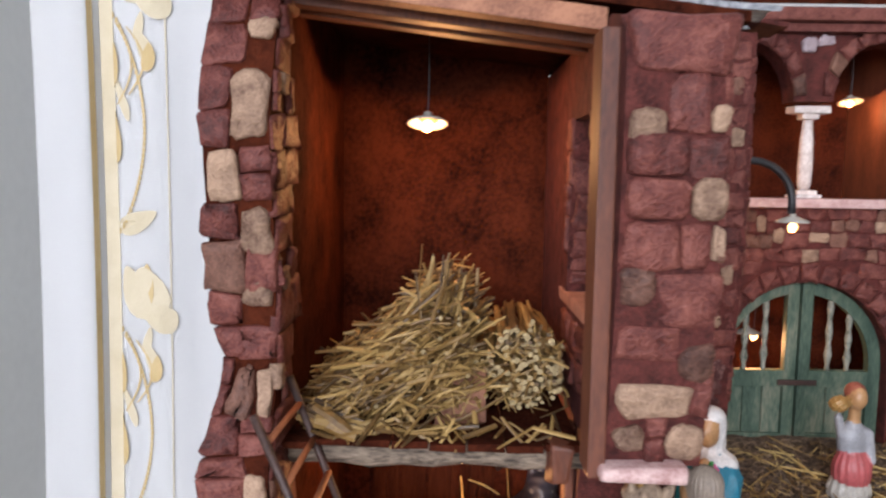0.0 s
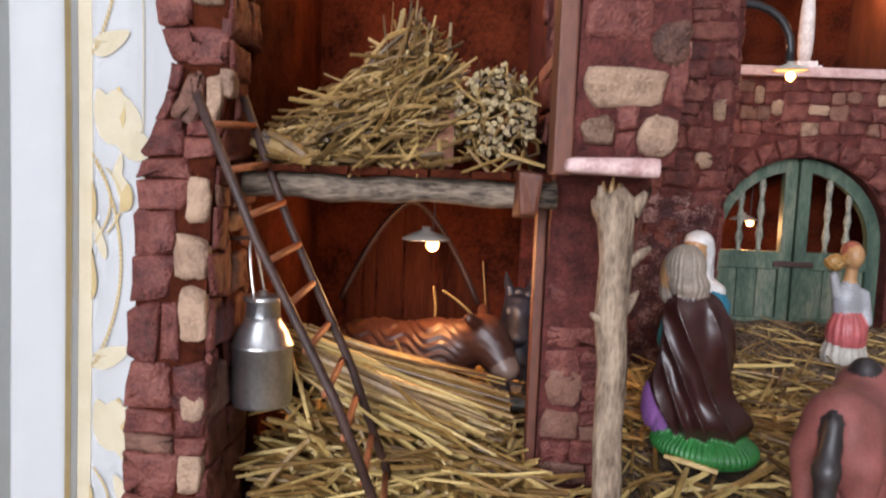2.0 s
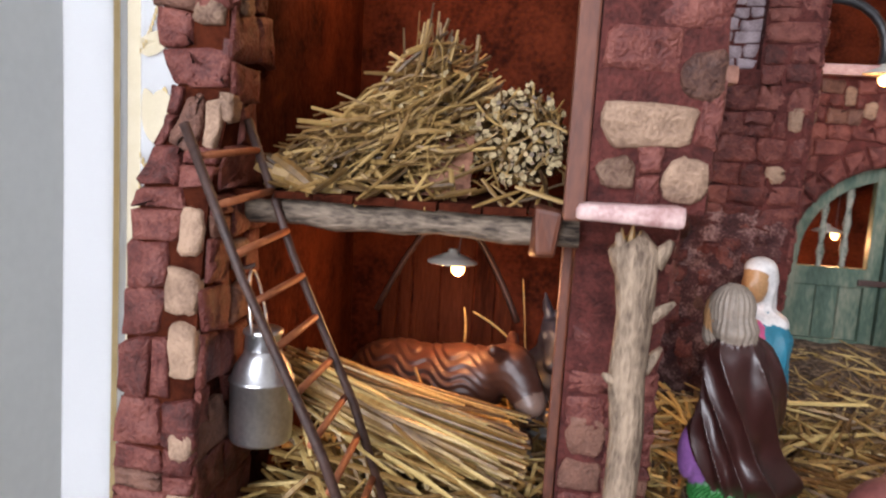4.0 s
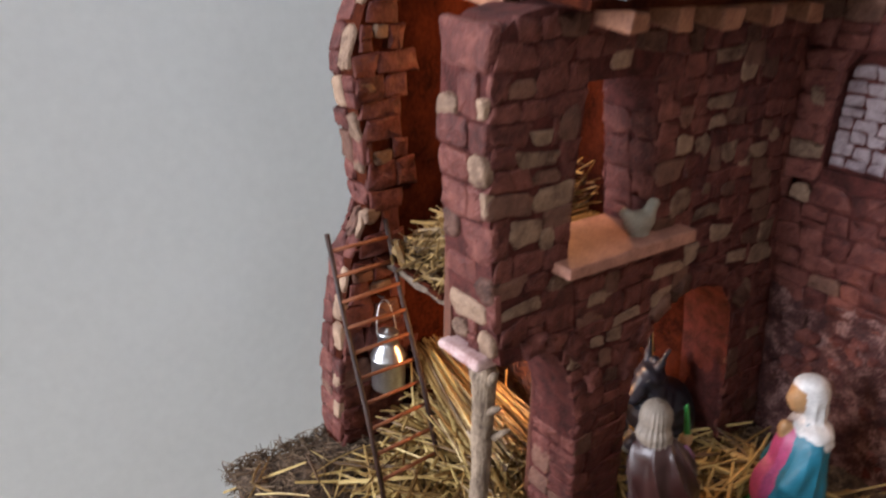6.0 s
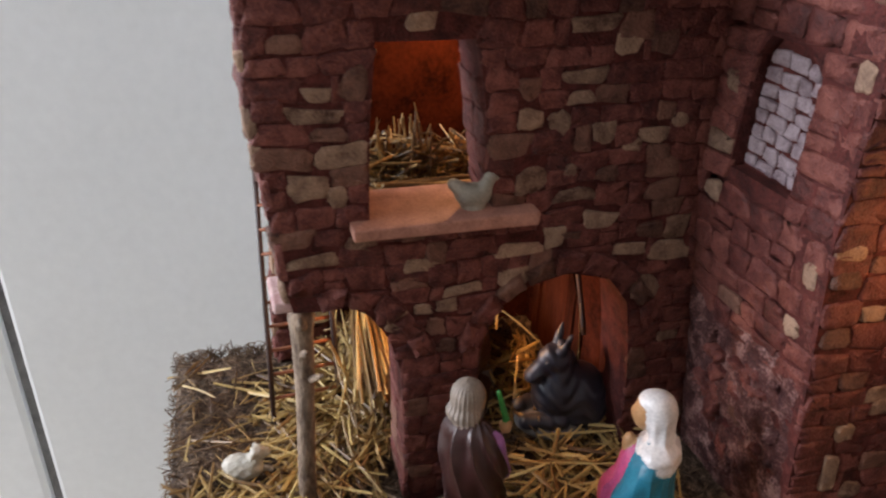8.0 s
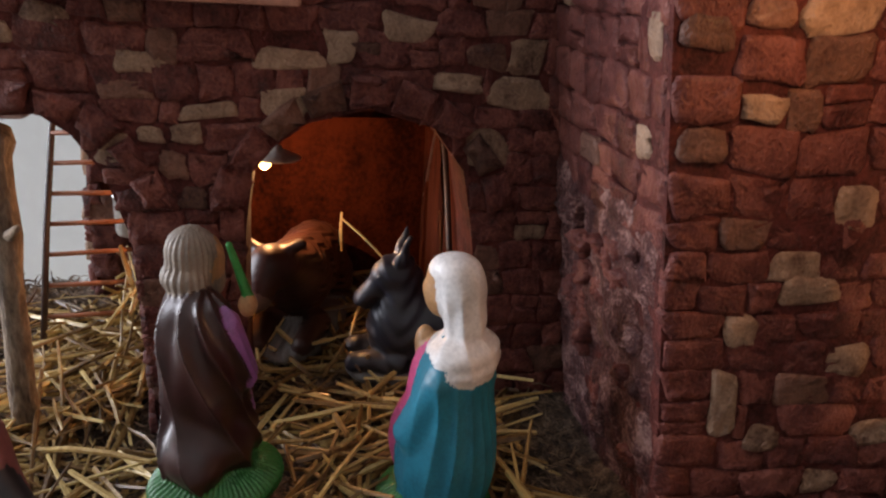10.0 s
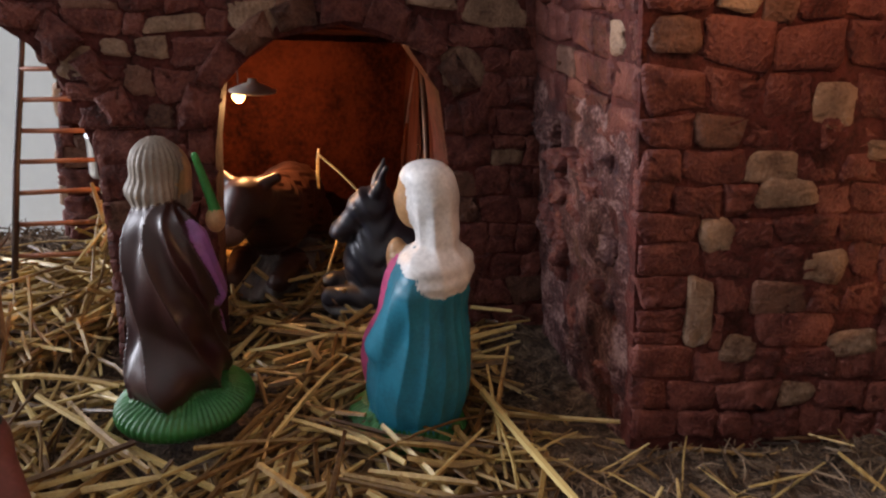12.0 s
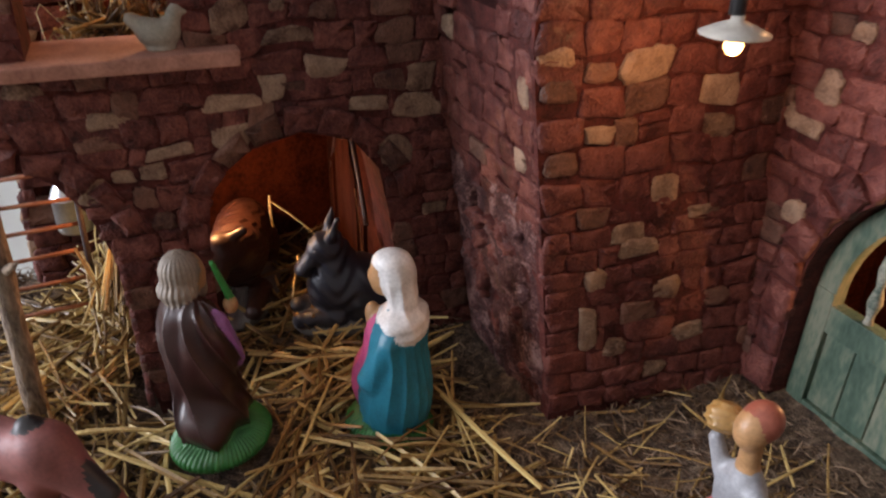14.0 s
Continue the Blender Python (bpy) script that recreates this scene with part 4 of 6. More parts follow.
def green_door():
    g = thing("green_double_door", "worn green arched double door with spindle openings", "door", at=(DOOR_C, 0.3545, 0.022))
    z0, y = 0.022, 0.0
    cz, R = DOOR_Z - z0, DOOR_R - 0.001

    def band(bm, r0, r1, a0, a1, t=0.0034, n=10):
        pa, pb = arc(0, cz, r0, r0, a0, a1, n), arc(0, cz, r1, r1, a0, a1, n)
        for i in range(n):
            quad = [pa[i], pa[i + 1], pb[i + 1], pb[i]]
            lo = [bm.verts.new((u, y - t, v)) for u, v in quad]
            hi = [bm.verts.new((u, y + t, v)) for u, v in quad]
            bm.faces.new(lo)
            bm.faces.new(hi[::-1])
            for k in range(4):
                bm.faces.new((lo[k], lo[(k + 1) % 4], hi[(k + 1) % 4], hi[k]))

    for s, (a0, a1) in ((-1, (92, 180)), (1, (0, 88))):
        bm = bmesh.new()
        band(bm, R - 0.010, R, a0, a1)
        bmesh.ops.recalc_face_normals(bm, faces=bm.faces)
        x0, x1 = sorted((s * R, s * (R - 0.010)))
        box(bm, x0, x1, -0.004, 0.004, 0.0, cz, bevel=0.0006)
        x0, x1 = sorted((s * 0.001, s * 0.0105))
        box(bm, x0, x1, -0.004, 0.004, 0.0, cz + R - 0.002, bevel=0.0006)
        leaf = part("door_leaf", bm, "green", g)
        x0, x1 = sorted((s * 0.0105, s * (R - 0.010)))
        bm = bmesh.new()
        box(bm, x0, x1, -0.0038, 0.0038, 0.048, 0.062, bevel=0.0006)
        part("cross_rail", bm, "green", leaf)
        bm = bmesh.new()
        box(bm, x0, x1, -0.0038, 0.0038, 0.0, 0.008, bevel=0.0006)
        part("bottom_rail", bm, "green", leaf)
        for k in range(3):
            bm = bmesh.new()
            w = (x1 - x0) / 3
            box(bm, x0 + w * k + 0.0004, x0 + w * (k + 1) - 0.0004, -0.001, 0.002, 0.008, 0.048, bevel=0.0003)
            part("panel_board", bm, "green", leaf)
        for k in (1, 2):
            x = x0 + (x1 - x0) * k / 3
            top = cz + math.sqrt(max((R - 0.009) ** 2 - x * x, 0))
            h = top - 0.062
            bm = bmesh.new()
            lathe(bm, [(0.0022, 0), (0.0016, h * 0.08), (0.0032, h * 0.22), (0.0016, h * 0.38), (0.0030, h * 0.55), (0.0016, h * 0.72), (0.0028, h * 0.88), (0.0018, h)], 10, Matrix.Translation((x, 0, 0.062)))
            part("spindle", bm, "spindle", leaf, smooth=True)
    bm = bmesh.new()
    box(bm, -0.016, 0.016, -0.0068, -0.0042, 0.050, 0.0545, bevel=0.0008)
    part("bolt", bm, "rail", g, "dark iron bolt across the leaves")


green_door()


# ---- small lamps ----
WARM = (1.0, 0.50, 0.18)


def bulb_into(parent, p, watts, r=0.0032):
    """A small bulb with its light; p is the bulb's middle in the parent's own space."""
    bm = bmesh.new()
    bmesh.ops.create_icosphere(bm, subdivisions=2, radius=r)
    bmesh.ops.transform(bm, matrix=Matrix.Translation(p), verts=bm.verts)
    part("bulb", bm, "bulb", parent, "glowing warm bulb", True)
    q = parent.matrix_basis @ Vector(p)
    lamp("bulb_light", "POINT", watts, WARM, Matrix.Translation(q + Vector((0, 0, -r - 0.0016))), 0.0012)


def shade_into(parent, p, r=0.0105, tilt=0.0):
    bm = bmesh.new()
    lathe(bm, [(0.0022, 0.0046), (0.0022, 0.0030), (r * 0.6, 0.0012), (r, -0.0010), (r * 0.99, -0.0016), (r * 0.58, 0.0003), (0.0012, 0.0018)], 24, Matrix.Translation(p) @ Matrix.Rotation(radians(tilt), 4, "X"))
    part("shade", bm, "enamel", parent, "flat white enamel shade", True)


def hanging_lamp(x, y, z, top, watts, label):
    l = thing("hanging_lamp", label, "lamp", "small lamps", at=(x, y, z))
    bulb_into(l, (0, 0, 0), watts)
    shade_into(l, (0, 0, 0.0022) if z > 0.2 else (-0.0035, 0.0065, 0.0034), 0.0105 if z > 0.2 else 0.0115, -14.0 if z > 0.2 else 0.0)
    bm = bmesh.new()
    tube(bm, [(0, 0, 0.006), (0.0006, 0, (top - z) * 0.5), (0, 0, top - z)], 0.0003, 6)
    part("wire", bm, "black", l)


hanging_lamp(-0.003, 0.121, 0.2665, 0.318, 0.26, "small lit hanging lamp with white shade over the hay")
hanging_lamp(0.017, 0.100, 0.1015, 0.1335, 0.24, "small lit hanging lamp under the loft")
hanging_lamp(0.351, 0.395, 0.3085, 0.3565, 0.09, "small lit hanging lamp in the gallery")
# added lamp, hidden by the tower, stands in for a glowing window at left
hanging_lamp(0.213, 0.405, 0.262, 0.3565, 0.16, "unseen hanging lamp added for an orange glow in the gallery")
hanging_lamp(0.276, 0.385, 0.105, 0.2145, 0.13, "small lit lamp behind the green door")


def gooseneck():
    l = thing("gooseneck_lamp", "black gooseneck lamp with white shade on the tower wall", "lamp", at=(0.197, 0.257, 0.252))
    bm = bmesh.new()
    pts = [(-0.002, 0.0, 0.004), (0.016, 0.0, 0.0035)] + [(0.016 + 0.031 * math.sin(radians(a)), 0, -0.0245 + 0.028 * math.cos(radians(a))) for a in range(15, 91, 15)] + [(0.047, 0, -0.033)]
    tube(bm, pts, 0.0026, 10)
    part("neck", bm, "black", l, "black rubber gooseneck", True)
    shade_into(l, (0.0480, 0, -0.0375), 0.0115)
    bulb_into(l, (0.0485, 0, -0.0425), 0.072)


gooseneck()


# ---- figurines: smooth bodies grown from rounded masses ----
def paint(name, c, rough=0.38, metal=0.0):
    d = tuple(v * 0.62 for v in c)
    MAT[name] = surface(name, d, c, 90, 700, rough, metal, bump=0.18, depth=0.0004, gloss=0.12)


for nm, c in (("cloak brown", (0.038, 0.0105, 0.0090)), ("grey hair", (0.30, 0.24, 0.19)), ("skin", (0.50, 0.27, 0.12)), ("stick green", (0.03, 0.26, 0.05)), ("grass green", (0.023, 0.18, 0.038)),
              ("robe purple", (0.30, 0.12, 0.36)), ("teal blue", (0.012, 0.20, 0.30)), ("veil white", (0.80, 0.77, 0.75)), ("dress pink", (0.66, 0.10, 0.26)), ("ox brown", (0.058, 0.020, 0.012)),
              ("ox muzzle", (0.20, 0.13, 0.10)), ("donkey black", (0.028, 0.027, 0.040)), ("base grey", (0.20, 0.19, 0.18)), ("horse brown", (0.25, 0.075, 0.065)), ("mane black", (0.022, 0.017, 0.018)),
              ("sheep cream", (0.55, 0.51, 0.42)), ("dove grey", (0.34, 0.31, 0.25)), ("blouse grey", (0.36, 0.36, 0.38)), ("apron red", (0.50, 0.11, 0.11)), ("skirt white", (0.52, 0.48, 0.42)), ("hair red", (0.38, 0.11, 0.07)), ("basket tan", (0.36, 0.20, 0.06))):
    paint(nm, c, 0.36 if nm == "cloak brown" else 0.6 if nm in ("horse brown", "sheep cream", "dove grey", "grey hair") else 0.46)


def grown(name, masses, lo, hi, h, wave=None):
    """One closed mesh round rounded masses: ('e', centre, radii, material, blend) and ('c', a, b, ra, rb, material, blend)."""
    ax = [np.arange(lo[i], hi[i] + h, h) for i in range(3)]
    X, Y, Z = np.meshgrid(*ax, indexing="ij")
    dist, best, which = None, None, None
    names = []
    for mass in masses:
        if mass[0] == "e":
            _, c, r, mt, k = mass
            px, py, pz = X - c[0], Y - c[1], Z - c[2]
            k0 = np.sqrt((px / r[0]) ** 2 + (py / r[1]) ** 2 + (pz / r[2]) ** 2) + 1e-9
            k1 = np.sqrt((px / r[0] ** 2) ** 2 + (py / r[1] ** 2) ** 2 + (pz / r[2] ** 2) ** 2) + 1e-9
            d = k0 * (k0 - 1) / k1
        else:
            _, a, b, ra, rb, mt, k = mass
            ba = np.subtract(b, a)
            t = np.clip(((X - a[0]) * ba[0] + (Y - a[1]) * ba[1] + (Z - a[2]) * ba[2]) / (ba @ ba), 0, 1)
            d = np.sqrt((X - a[0] - t * ba[0]) ** 2 + (Y - a[1] - t * ba[1]) ** 2 + (Z - a[2] - t * ba[2]) ** 2) - (ra + (rb - ra) * t)
        if mt not in names:
            names.append(mt)
        i = names.index(mt)
        if wave is not None:
            d = d + wave(mt, X, Y, Z)
        if dist is None:
            dist, best, which = d, d.copy(), np.full(d.shape, i)
        else:
            q = np.maximum(k - np.abs(dist - d), 0) / k
            dist = np.minimum(dist, d) - q * q * k / 4
            which = np.where(d < best, i, which)
            best = np.minimum(best, d)
    inside = dist < 0
    n = np.array(dist.shape)
    acc, cnt = np.zeros((*(n - 1), 3)), np.zeros(n - 1)
    corner = [(a, b, c) for a in (0, 1) for b in (0, 1) for c in (0, 1)]

    def cut(off):
        return tuple(slice(o, o + m - 1) for o, m in zip(off, n))

    for a in corner:
        for axis in range(3):
            if a[axis]:
                continue
            b = tuple(v + (i == axis) for i, v in enumerate(a))
            da, db = dist[cut(a)], dist[cut(b)]
            hit = (da < 0) != (db < 0)
            t = np.where(hit, da / np.where(hit, da - db, 1), 0)
            for i in range(3):
                acc[..., i] += np.where(hit, a[i] + (t if i == axis else 0), 0)
            cnt += hit
    used = cnt > 0
    index = np.full(n - 1, -1)
    index[used] = np.arange(used.sum())
    base = np.argwhere(used)
    verts = (base + acc[used] / cnt[used][:, None]) * h + np.array(lo)
    tags = which[:-1, :-1, :-1][used]
    faces = []
    for axis in range(3):
        u, v = (axis + 1) % 3, (axis + 2) % 3
        s0, s1 = [slice(1, m - 1) for m in n], [slice(1, m - 1) for m in n]
        s0[axis], s1[axis] = slice(0, n[axis] - 1), slice(1, n[axis])
        a, b = inside[tuple(s0)], inside[tuple(s1)]
        for flip, mask in ((False, a & ~b), (True, ~a & b)):
            p = np.argwhere(mask)
            p[:, u] += 1
            p[:, v] += 1

            def at(du, dv):
                q = p.copy()
                q[:, u] += du
                q[:, v] += dv
                return index[tuple(q.T)]

            quad = np.stack([at(-1, -1), at(0, -1), at(0, 0), at(-1, 0)], 1)
            faces.append(quad[:, ::-1] if flip else quad)
    faces = np.concatenate(faces)
    me = bpy.data.meshes.new(name)
    me.from_pydata(verts.tolist(), [], faces.tolist())
    for nm in names:
        me.materials.append(MAT[nm])
    me.polygons.foreach_set("material_index", tags[faces[:, 0]].astype(np.int32))
    me.polygons.foreach_set("use_smooth", np.ones(len(faces), bool))
    me.update()
    return new(name, me)


def stand(ob, x, y, z, facing, label, category="figurine", lean=0.0):
    ob.matrix_basis = pose(x, y, z, 0, lean, math.degrees(math.atan2(facing[1], facing[0])))
    return tagged(ob, label, category)


def ribs(mt, X, Y, Z):
    if mt in ("grass green", "base grey"):
        return 0.00045 * np.sin(np.arctan2(Y, X) * 60)
    if mt == "cloak brown":
        # folds that sweep down from the shoulder round the back, deeper towards the knees
        a = np.arctan2(Y - 0.010, X - 0.004)
        fold = np.abs(np.sin(5 * a + 120 * Z + 0.8 * np.sin(60 * Z + 2 * a)))
        fine = np.sin(9 * a - 40 * Z)
        return (0.0032 * fold ** 0.6 - 0.0020 + 0.0003 * fine) * np.clip((0.084 - Z) / 0.016, 0, 1)
    if mt == "teal blue":
        a = np.arctan2(Y, X + 0.006)
        return (0.0013 * np.abs(np.sin(8 * a + 16 * Z + 1.2 * np.sin(55 * Z + a))) ** 0.6 - 0.0008) * (0.7 + 0.3 * np.sin(3 * a + 40 * Z)) * np.clip((0.070 - Z) / 0.012, 0, 1)
    if mt == "dress pink":
        return 0.0010 * np.abs(np.sin(700 * Y * 0.55 + 20 * Z)) ** 0.8 - 0.0004
    if mt == "robe purple":
        return 0.0007 * np.sin(900 * Y + 200 * X + 30 * Z)
    if mt == "grey hair":
        return 0.00035 * np.sin(np.arctan2(Y - 0.018, X - 0.004) * 24 + 20 * Z)
    if mt == "basket tan":
        return 0.0009 * np.sin(1400 * Z) * np.sin(1100 * X + 900 * Y)
    if mt in ("skirt white", "apron red"):
        return 0.0004 * np.sin(np.arctan2(Y, X) * 16 + 40 * Z)
    if mt == "veil white":
        return 0.0007 * np.abs(np.sin(np.arctan2(Y, X + 0.004) * 4 + 45 * Z)) * np.clip((0.096 - Z) / 0.01, 0, 1)
    return 0.0


cloak = grown("kneeling_figurine", [
    ("e", (-0.001, 0.002, 0.0070), (0.0250, 0.0218, 0.0085), "grass green", 0.001),
    ("e", (-0.001, 0.005, 0.022), (0.0175, 0.0170, 0.0125), "cloak brown", 0.003),
    ("e", (-0.010, 0.000, 0.019), (0.0105, 0.0120, 0.0085), "cloak brown", 0.003),
    ("e", (0.009, 0.015, 0.033), (0.0110, 0.0100, 0.0135), "cloak brown", 0.006),
    ("e", (0.000, 0.0085, 0.044), (0.0135, 0.0165, 0.0250), "cloak brown", 0.008),
    ("e", (0.0, 0.0120, 0.061), (0.0115, 0.0165, 0.0165), "cloak brown", 0.008),
    ("e", (0.001, 0.0145, 0.0715), (0.0085, 0.0135, 0.0080), "cloak brown", 0.006),
    ("e", (0.015, 0.0150, 0.024), (0.0075, 0.0085, 0.0140), "robe purple", 0.003),
    ("c", (0.006, 0.0005, 0.068), (0.0120, -0.0010, 0.047), 0.0042, 0.0040, "robe purple", 0.004),
    ("e", (0.0145, 0.0010, 0.0730), (0.0034, 0.0034, 0.0044), "skin", 0.002),
    ("c", (0.0150, 0.0006, 0.075), (0.0098, 0.0036, 0.0960), 0.0020, 0.0012, "stick green", 0.001),
    ("e", (0.0090, 0.018, 0.0865), (0.0066, 0.0068, 0.0100), "skin", 0.002),
    ("e", (0.0100, 0.018, 0.0785), (0.0055, 0.0055, 0.0065), "grey hair", 0.002),
    ("e", (0.0035, 0.018, 0.0905), (0.0088, 0.0084, 0.0098), "grey hair", 0.002),
    ("e", (0.0005, 0.018, 0.0820), (0.0078, 0.0092, 0.0058), "grey hair", 0.003),
], (-0.032, -0.028, -0.004), (0.032, 0.036, 0.105), 0.0006, ribs)
stand(cloak, 0.1475, 0.0875, 0.008, (-0.60, 0.80), "kneeling figurine in a brown cloak holding a green staff")

veil = grown("kneeling_figurine", [
    ("e", (0.001, 0, 0.0065), (0.0225, 0.0200, 0.0090), "grass green", 0.001),
    ("e", (-0.002, 0, 0.025), (0.0180, 0.0185, 0.0245), "teal blue", 0.003),
    ("e", (-0.004, 0, 0.049), (0.0130, 0.0165, 0.0240), "teal blue", 0.010),
    ("e", (-0.0055, -0.001, 0.065), (0.0100, 0.0145, 0.0110), "teal blue", 0.007),
    ("e", (0.0090, 0, 0.031), (0.0115, 0.0100, 0.0190), "dress pink", 0.003),
    ("e", (0.0040, 0, 0.054), (0.0085, 0.0090, 0.0170), "dress pink", 0.006),
    ("c", (-0.004, 0.0125, 0.062), (0.0055, 0.0120, 0.040), 0.0054, 0.0064, "teal blue", 0.003),
    ("c", (-0.004, -0.0125, 0.062), (0.0055, -0.0120, 0.040), 0.0054, 0.0064, "teal blue", 0.003),
    ("e", (0.0085, 0, 0.0690), (0.0036, 0.0036, 0.0062), "skin", 0.002),
    ("e", (0.0030, -0.001, 0.0895), (0.0066, 0.0064, 0.0098), "skin", 0.001),
    ("e", (0.0085, -0.001, 0.0890), (0.0020, 0.0018, 0.0030), "skin", 0.002),
    ("e", (-0.0035, -0.001, 0.0905), (0.0088, 0.0086, 0.0115), "veil white", 0.001),
    ("e", (-0.0005, -0.001, 0.0980), (0.0078, 0.0072, 0.0050), "veil white", 0.004),
    ("e", (-0.0060, -0.001, 0.0800), (0.0072, 0.0078, 0.0100), "veil white", 0.003),
    ("e", (-0.0068, -0.001, 0.0705), (0.0106, 0.0152, 0.0056), "veil white", 0.004),
    ("e", (-0.0090, -0.001, 0.0660), (0.0090, 0.0152, 0.0045), "veil white", 0.002),
], (-0.026, -0.024, -0.004), (0.028, 0.024, 0.109), 0.0006, ribs)
stand(veil, 0.164, 0.1655, 0.006, (-0.62, -0.78), "kneeling figurine in blue mantle, pink dress and white veil")


def fur(mt, X, Y, Z):
    if mt != "ox brown":
        return ribs(mt, X, Y, Z)
    return 0.0005 * np.sin(1500 * Z + 3 * np.sin(330 * X + 2 * np.sin(90 * Y)) + 260 * X) * np.clip((0.030 - X) / 0.01, 0.15, 1)


ox = grown("ox_figurine", [
    ("e", (0.002, 0, 0.006), (0.049, 0.0225, 0.0085), "base grey", 0.002),
    ("e", (-0.018, 0, 0.034), (0.030, 0.0185, 0.0205), "ox brown", 0.006),
    ("e", (0.010, 0, 0.036), (0.021, 0.0175, 0.0200), "ox brown", 0.010),
    ("c", (0.018, 0, 0.042), (0.034, -0.003, 0.050), 0.0135, 0.0110, "ox brown", 0.008),
    ("e", (0.040, -0.006, 0.052), (0.0100, 0.0098, 0.0105), "ox brown", 0.004),
    ("e", (0.046, -0.008, 0.044), (0.0085, 0.0082, 0.0095), "ox brown", 0.004),
    ("e", (0.0505, -0.010, 0.0385), (0.0068, 0.0072, 0.0062), "ox muzzle", 0.003),
    ("c", (0.036, 0.002, 0.059), (0.034, 0.0085, 0.0625), 0.0032, 0.0026, "ox brown", 0.002),
    ("c", (0.036, -0.013, 0.059), (0.034, -0.0195, 0.0625), 0.0032, 0.0026, "ox brown", 0.002),
    ("c", (0.020, 0.013, 0.014), (0.042, 0.010, 0.012), 0.0065, 0.0050, "ox brown", 0.004),
    ("c", (0.020, -0.014, 0.014), (0.044, -0.012, 0.012), 0.0065, 0.0050, "ox brown", 0.004),
    ("e", (-0.030, 0.012, 0.020), (0.016, 0.0090, 0.013), "ox brown", 0.005),
    ("e", (-0.030, -0.012, 0.020), (0.016, 0.0090, 0.013), "ox brown", 0.005),
], (-0.056, -0.030, -0.006), (0.062, 0.028, 0.070), 0.0008, fur)
stand(ox, 0.008, 0.118, 0.006, (0.96, -0.26), "lying dark brown ox figurine on straw under the loft")

donkey = grown("donkey_figurine", [
    ("e", (0.001, 0, 0.006), (0.030, 0.0225, 0.0070), "base grey", 0.002),
    ("e", (-0.009, 0, 0.026), (0.0205, 0.0195, 0.0190), "donkey black", 0.005),
    ("e", (0.006, 0, 0.027), (0.0145, 0.0165, 0.0190), "donkey black", 0.006),
    ("e", (-0.012, 0.013, 0.019), (0.0130, 0.0085, 0.0125), "donkey black", 0.003),
    ("e", (-0.012, -0.013, 0.019), (0.0130, 0.0085, 0.0125), "donkey black", 0.003),
    ("c", (0.002, 0, 0.036), (0.006, 0, 0.053), 0.0112, 0.0092, "donkey black", 0.006),
    ("e", (0.0095, 0, 0.0545), (0.0085, 0.0082, 0.0085), "donkey black", 0.003),
    ("c", (0.012, 0, 0.052), (0.0195, 0, 0.0440), 0.0068, 0.0056, "donkey black", 0.002),
    ("e", (0.0215, 0, 0.0420), (0.0056, 0.0058, 0.0054), "donkey black", 0.001),
    ("c", (0.006, 0.0048, 0.061), (0.002, 0.0080, 0.0745), 0.0033, 0.0010, "donkey black", 0.001),
    ("c", (0.006, -0.0048, 0.061), (0.002, -0.0080, 0.0745), 0.0033, 0.0010, "donkey black", 0.001),
    ("c", (-0.006, 0, 0.047), (0.004, 0, 0.0635), 0.0034, 0.0030, "donkey black", 0.001),
    ("e", (0.0150, 0.0058, 0.0545), (0.0014, 0.0010, 0.0011), "base grey", 0.0005),
    ("e", (0.0150, -0.0058, 0.0545), (0.0014, 0.0010, 0.0011), "base grey", 0.0005),
    ("c", (0.006, 0.013, 0.013), (0.026, 0.008, 0.012), 0.0066, 0.0050, "donkey black", 0.002),
    ("c", (0.006, -0.013, 0.013), (0.026, -0.008, 0.012), 0.0066, 0.0050, "donkey black", 0.002),
], (-0.036, -0.028, -0.004), (0.036, 0.028, 0.082), 0.0007, lambda m, X, Y, Z: 0.0004 * np.sin(700 * Z + 3 * np.sin(260 * X) + 200 * Y) if m == "donkey black" else 0.0)
stand(donkey, 0.065, 0.168, 0.007, (-0.06, -1.0), "lying black donkey figurine on straw in the archway")

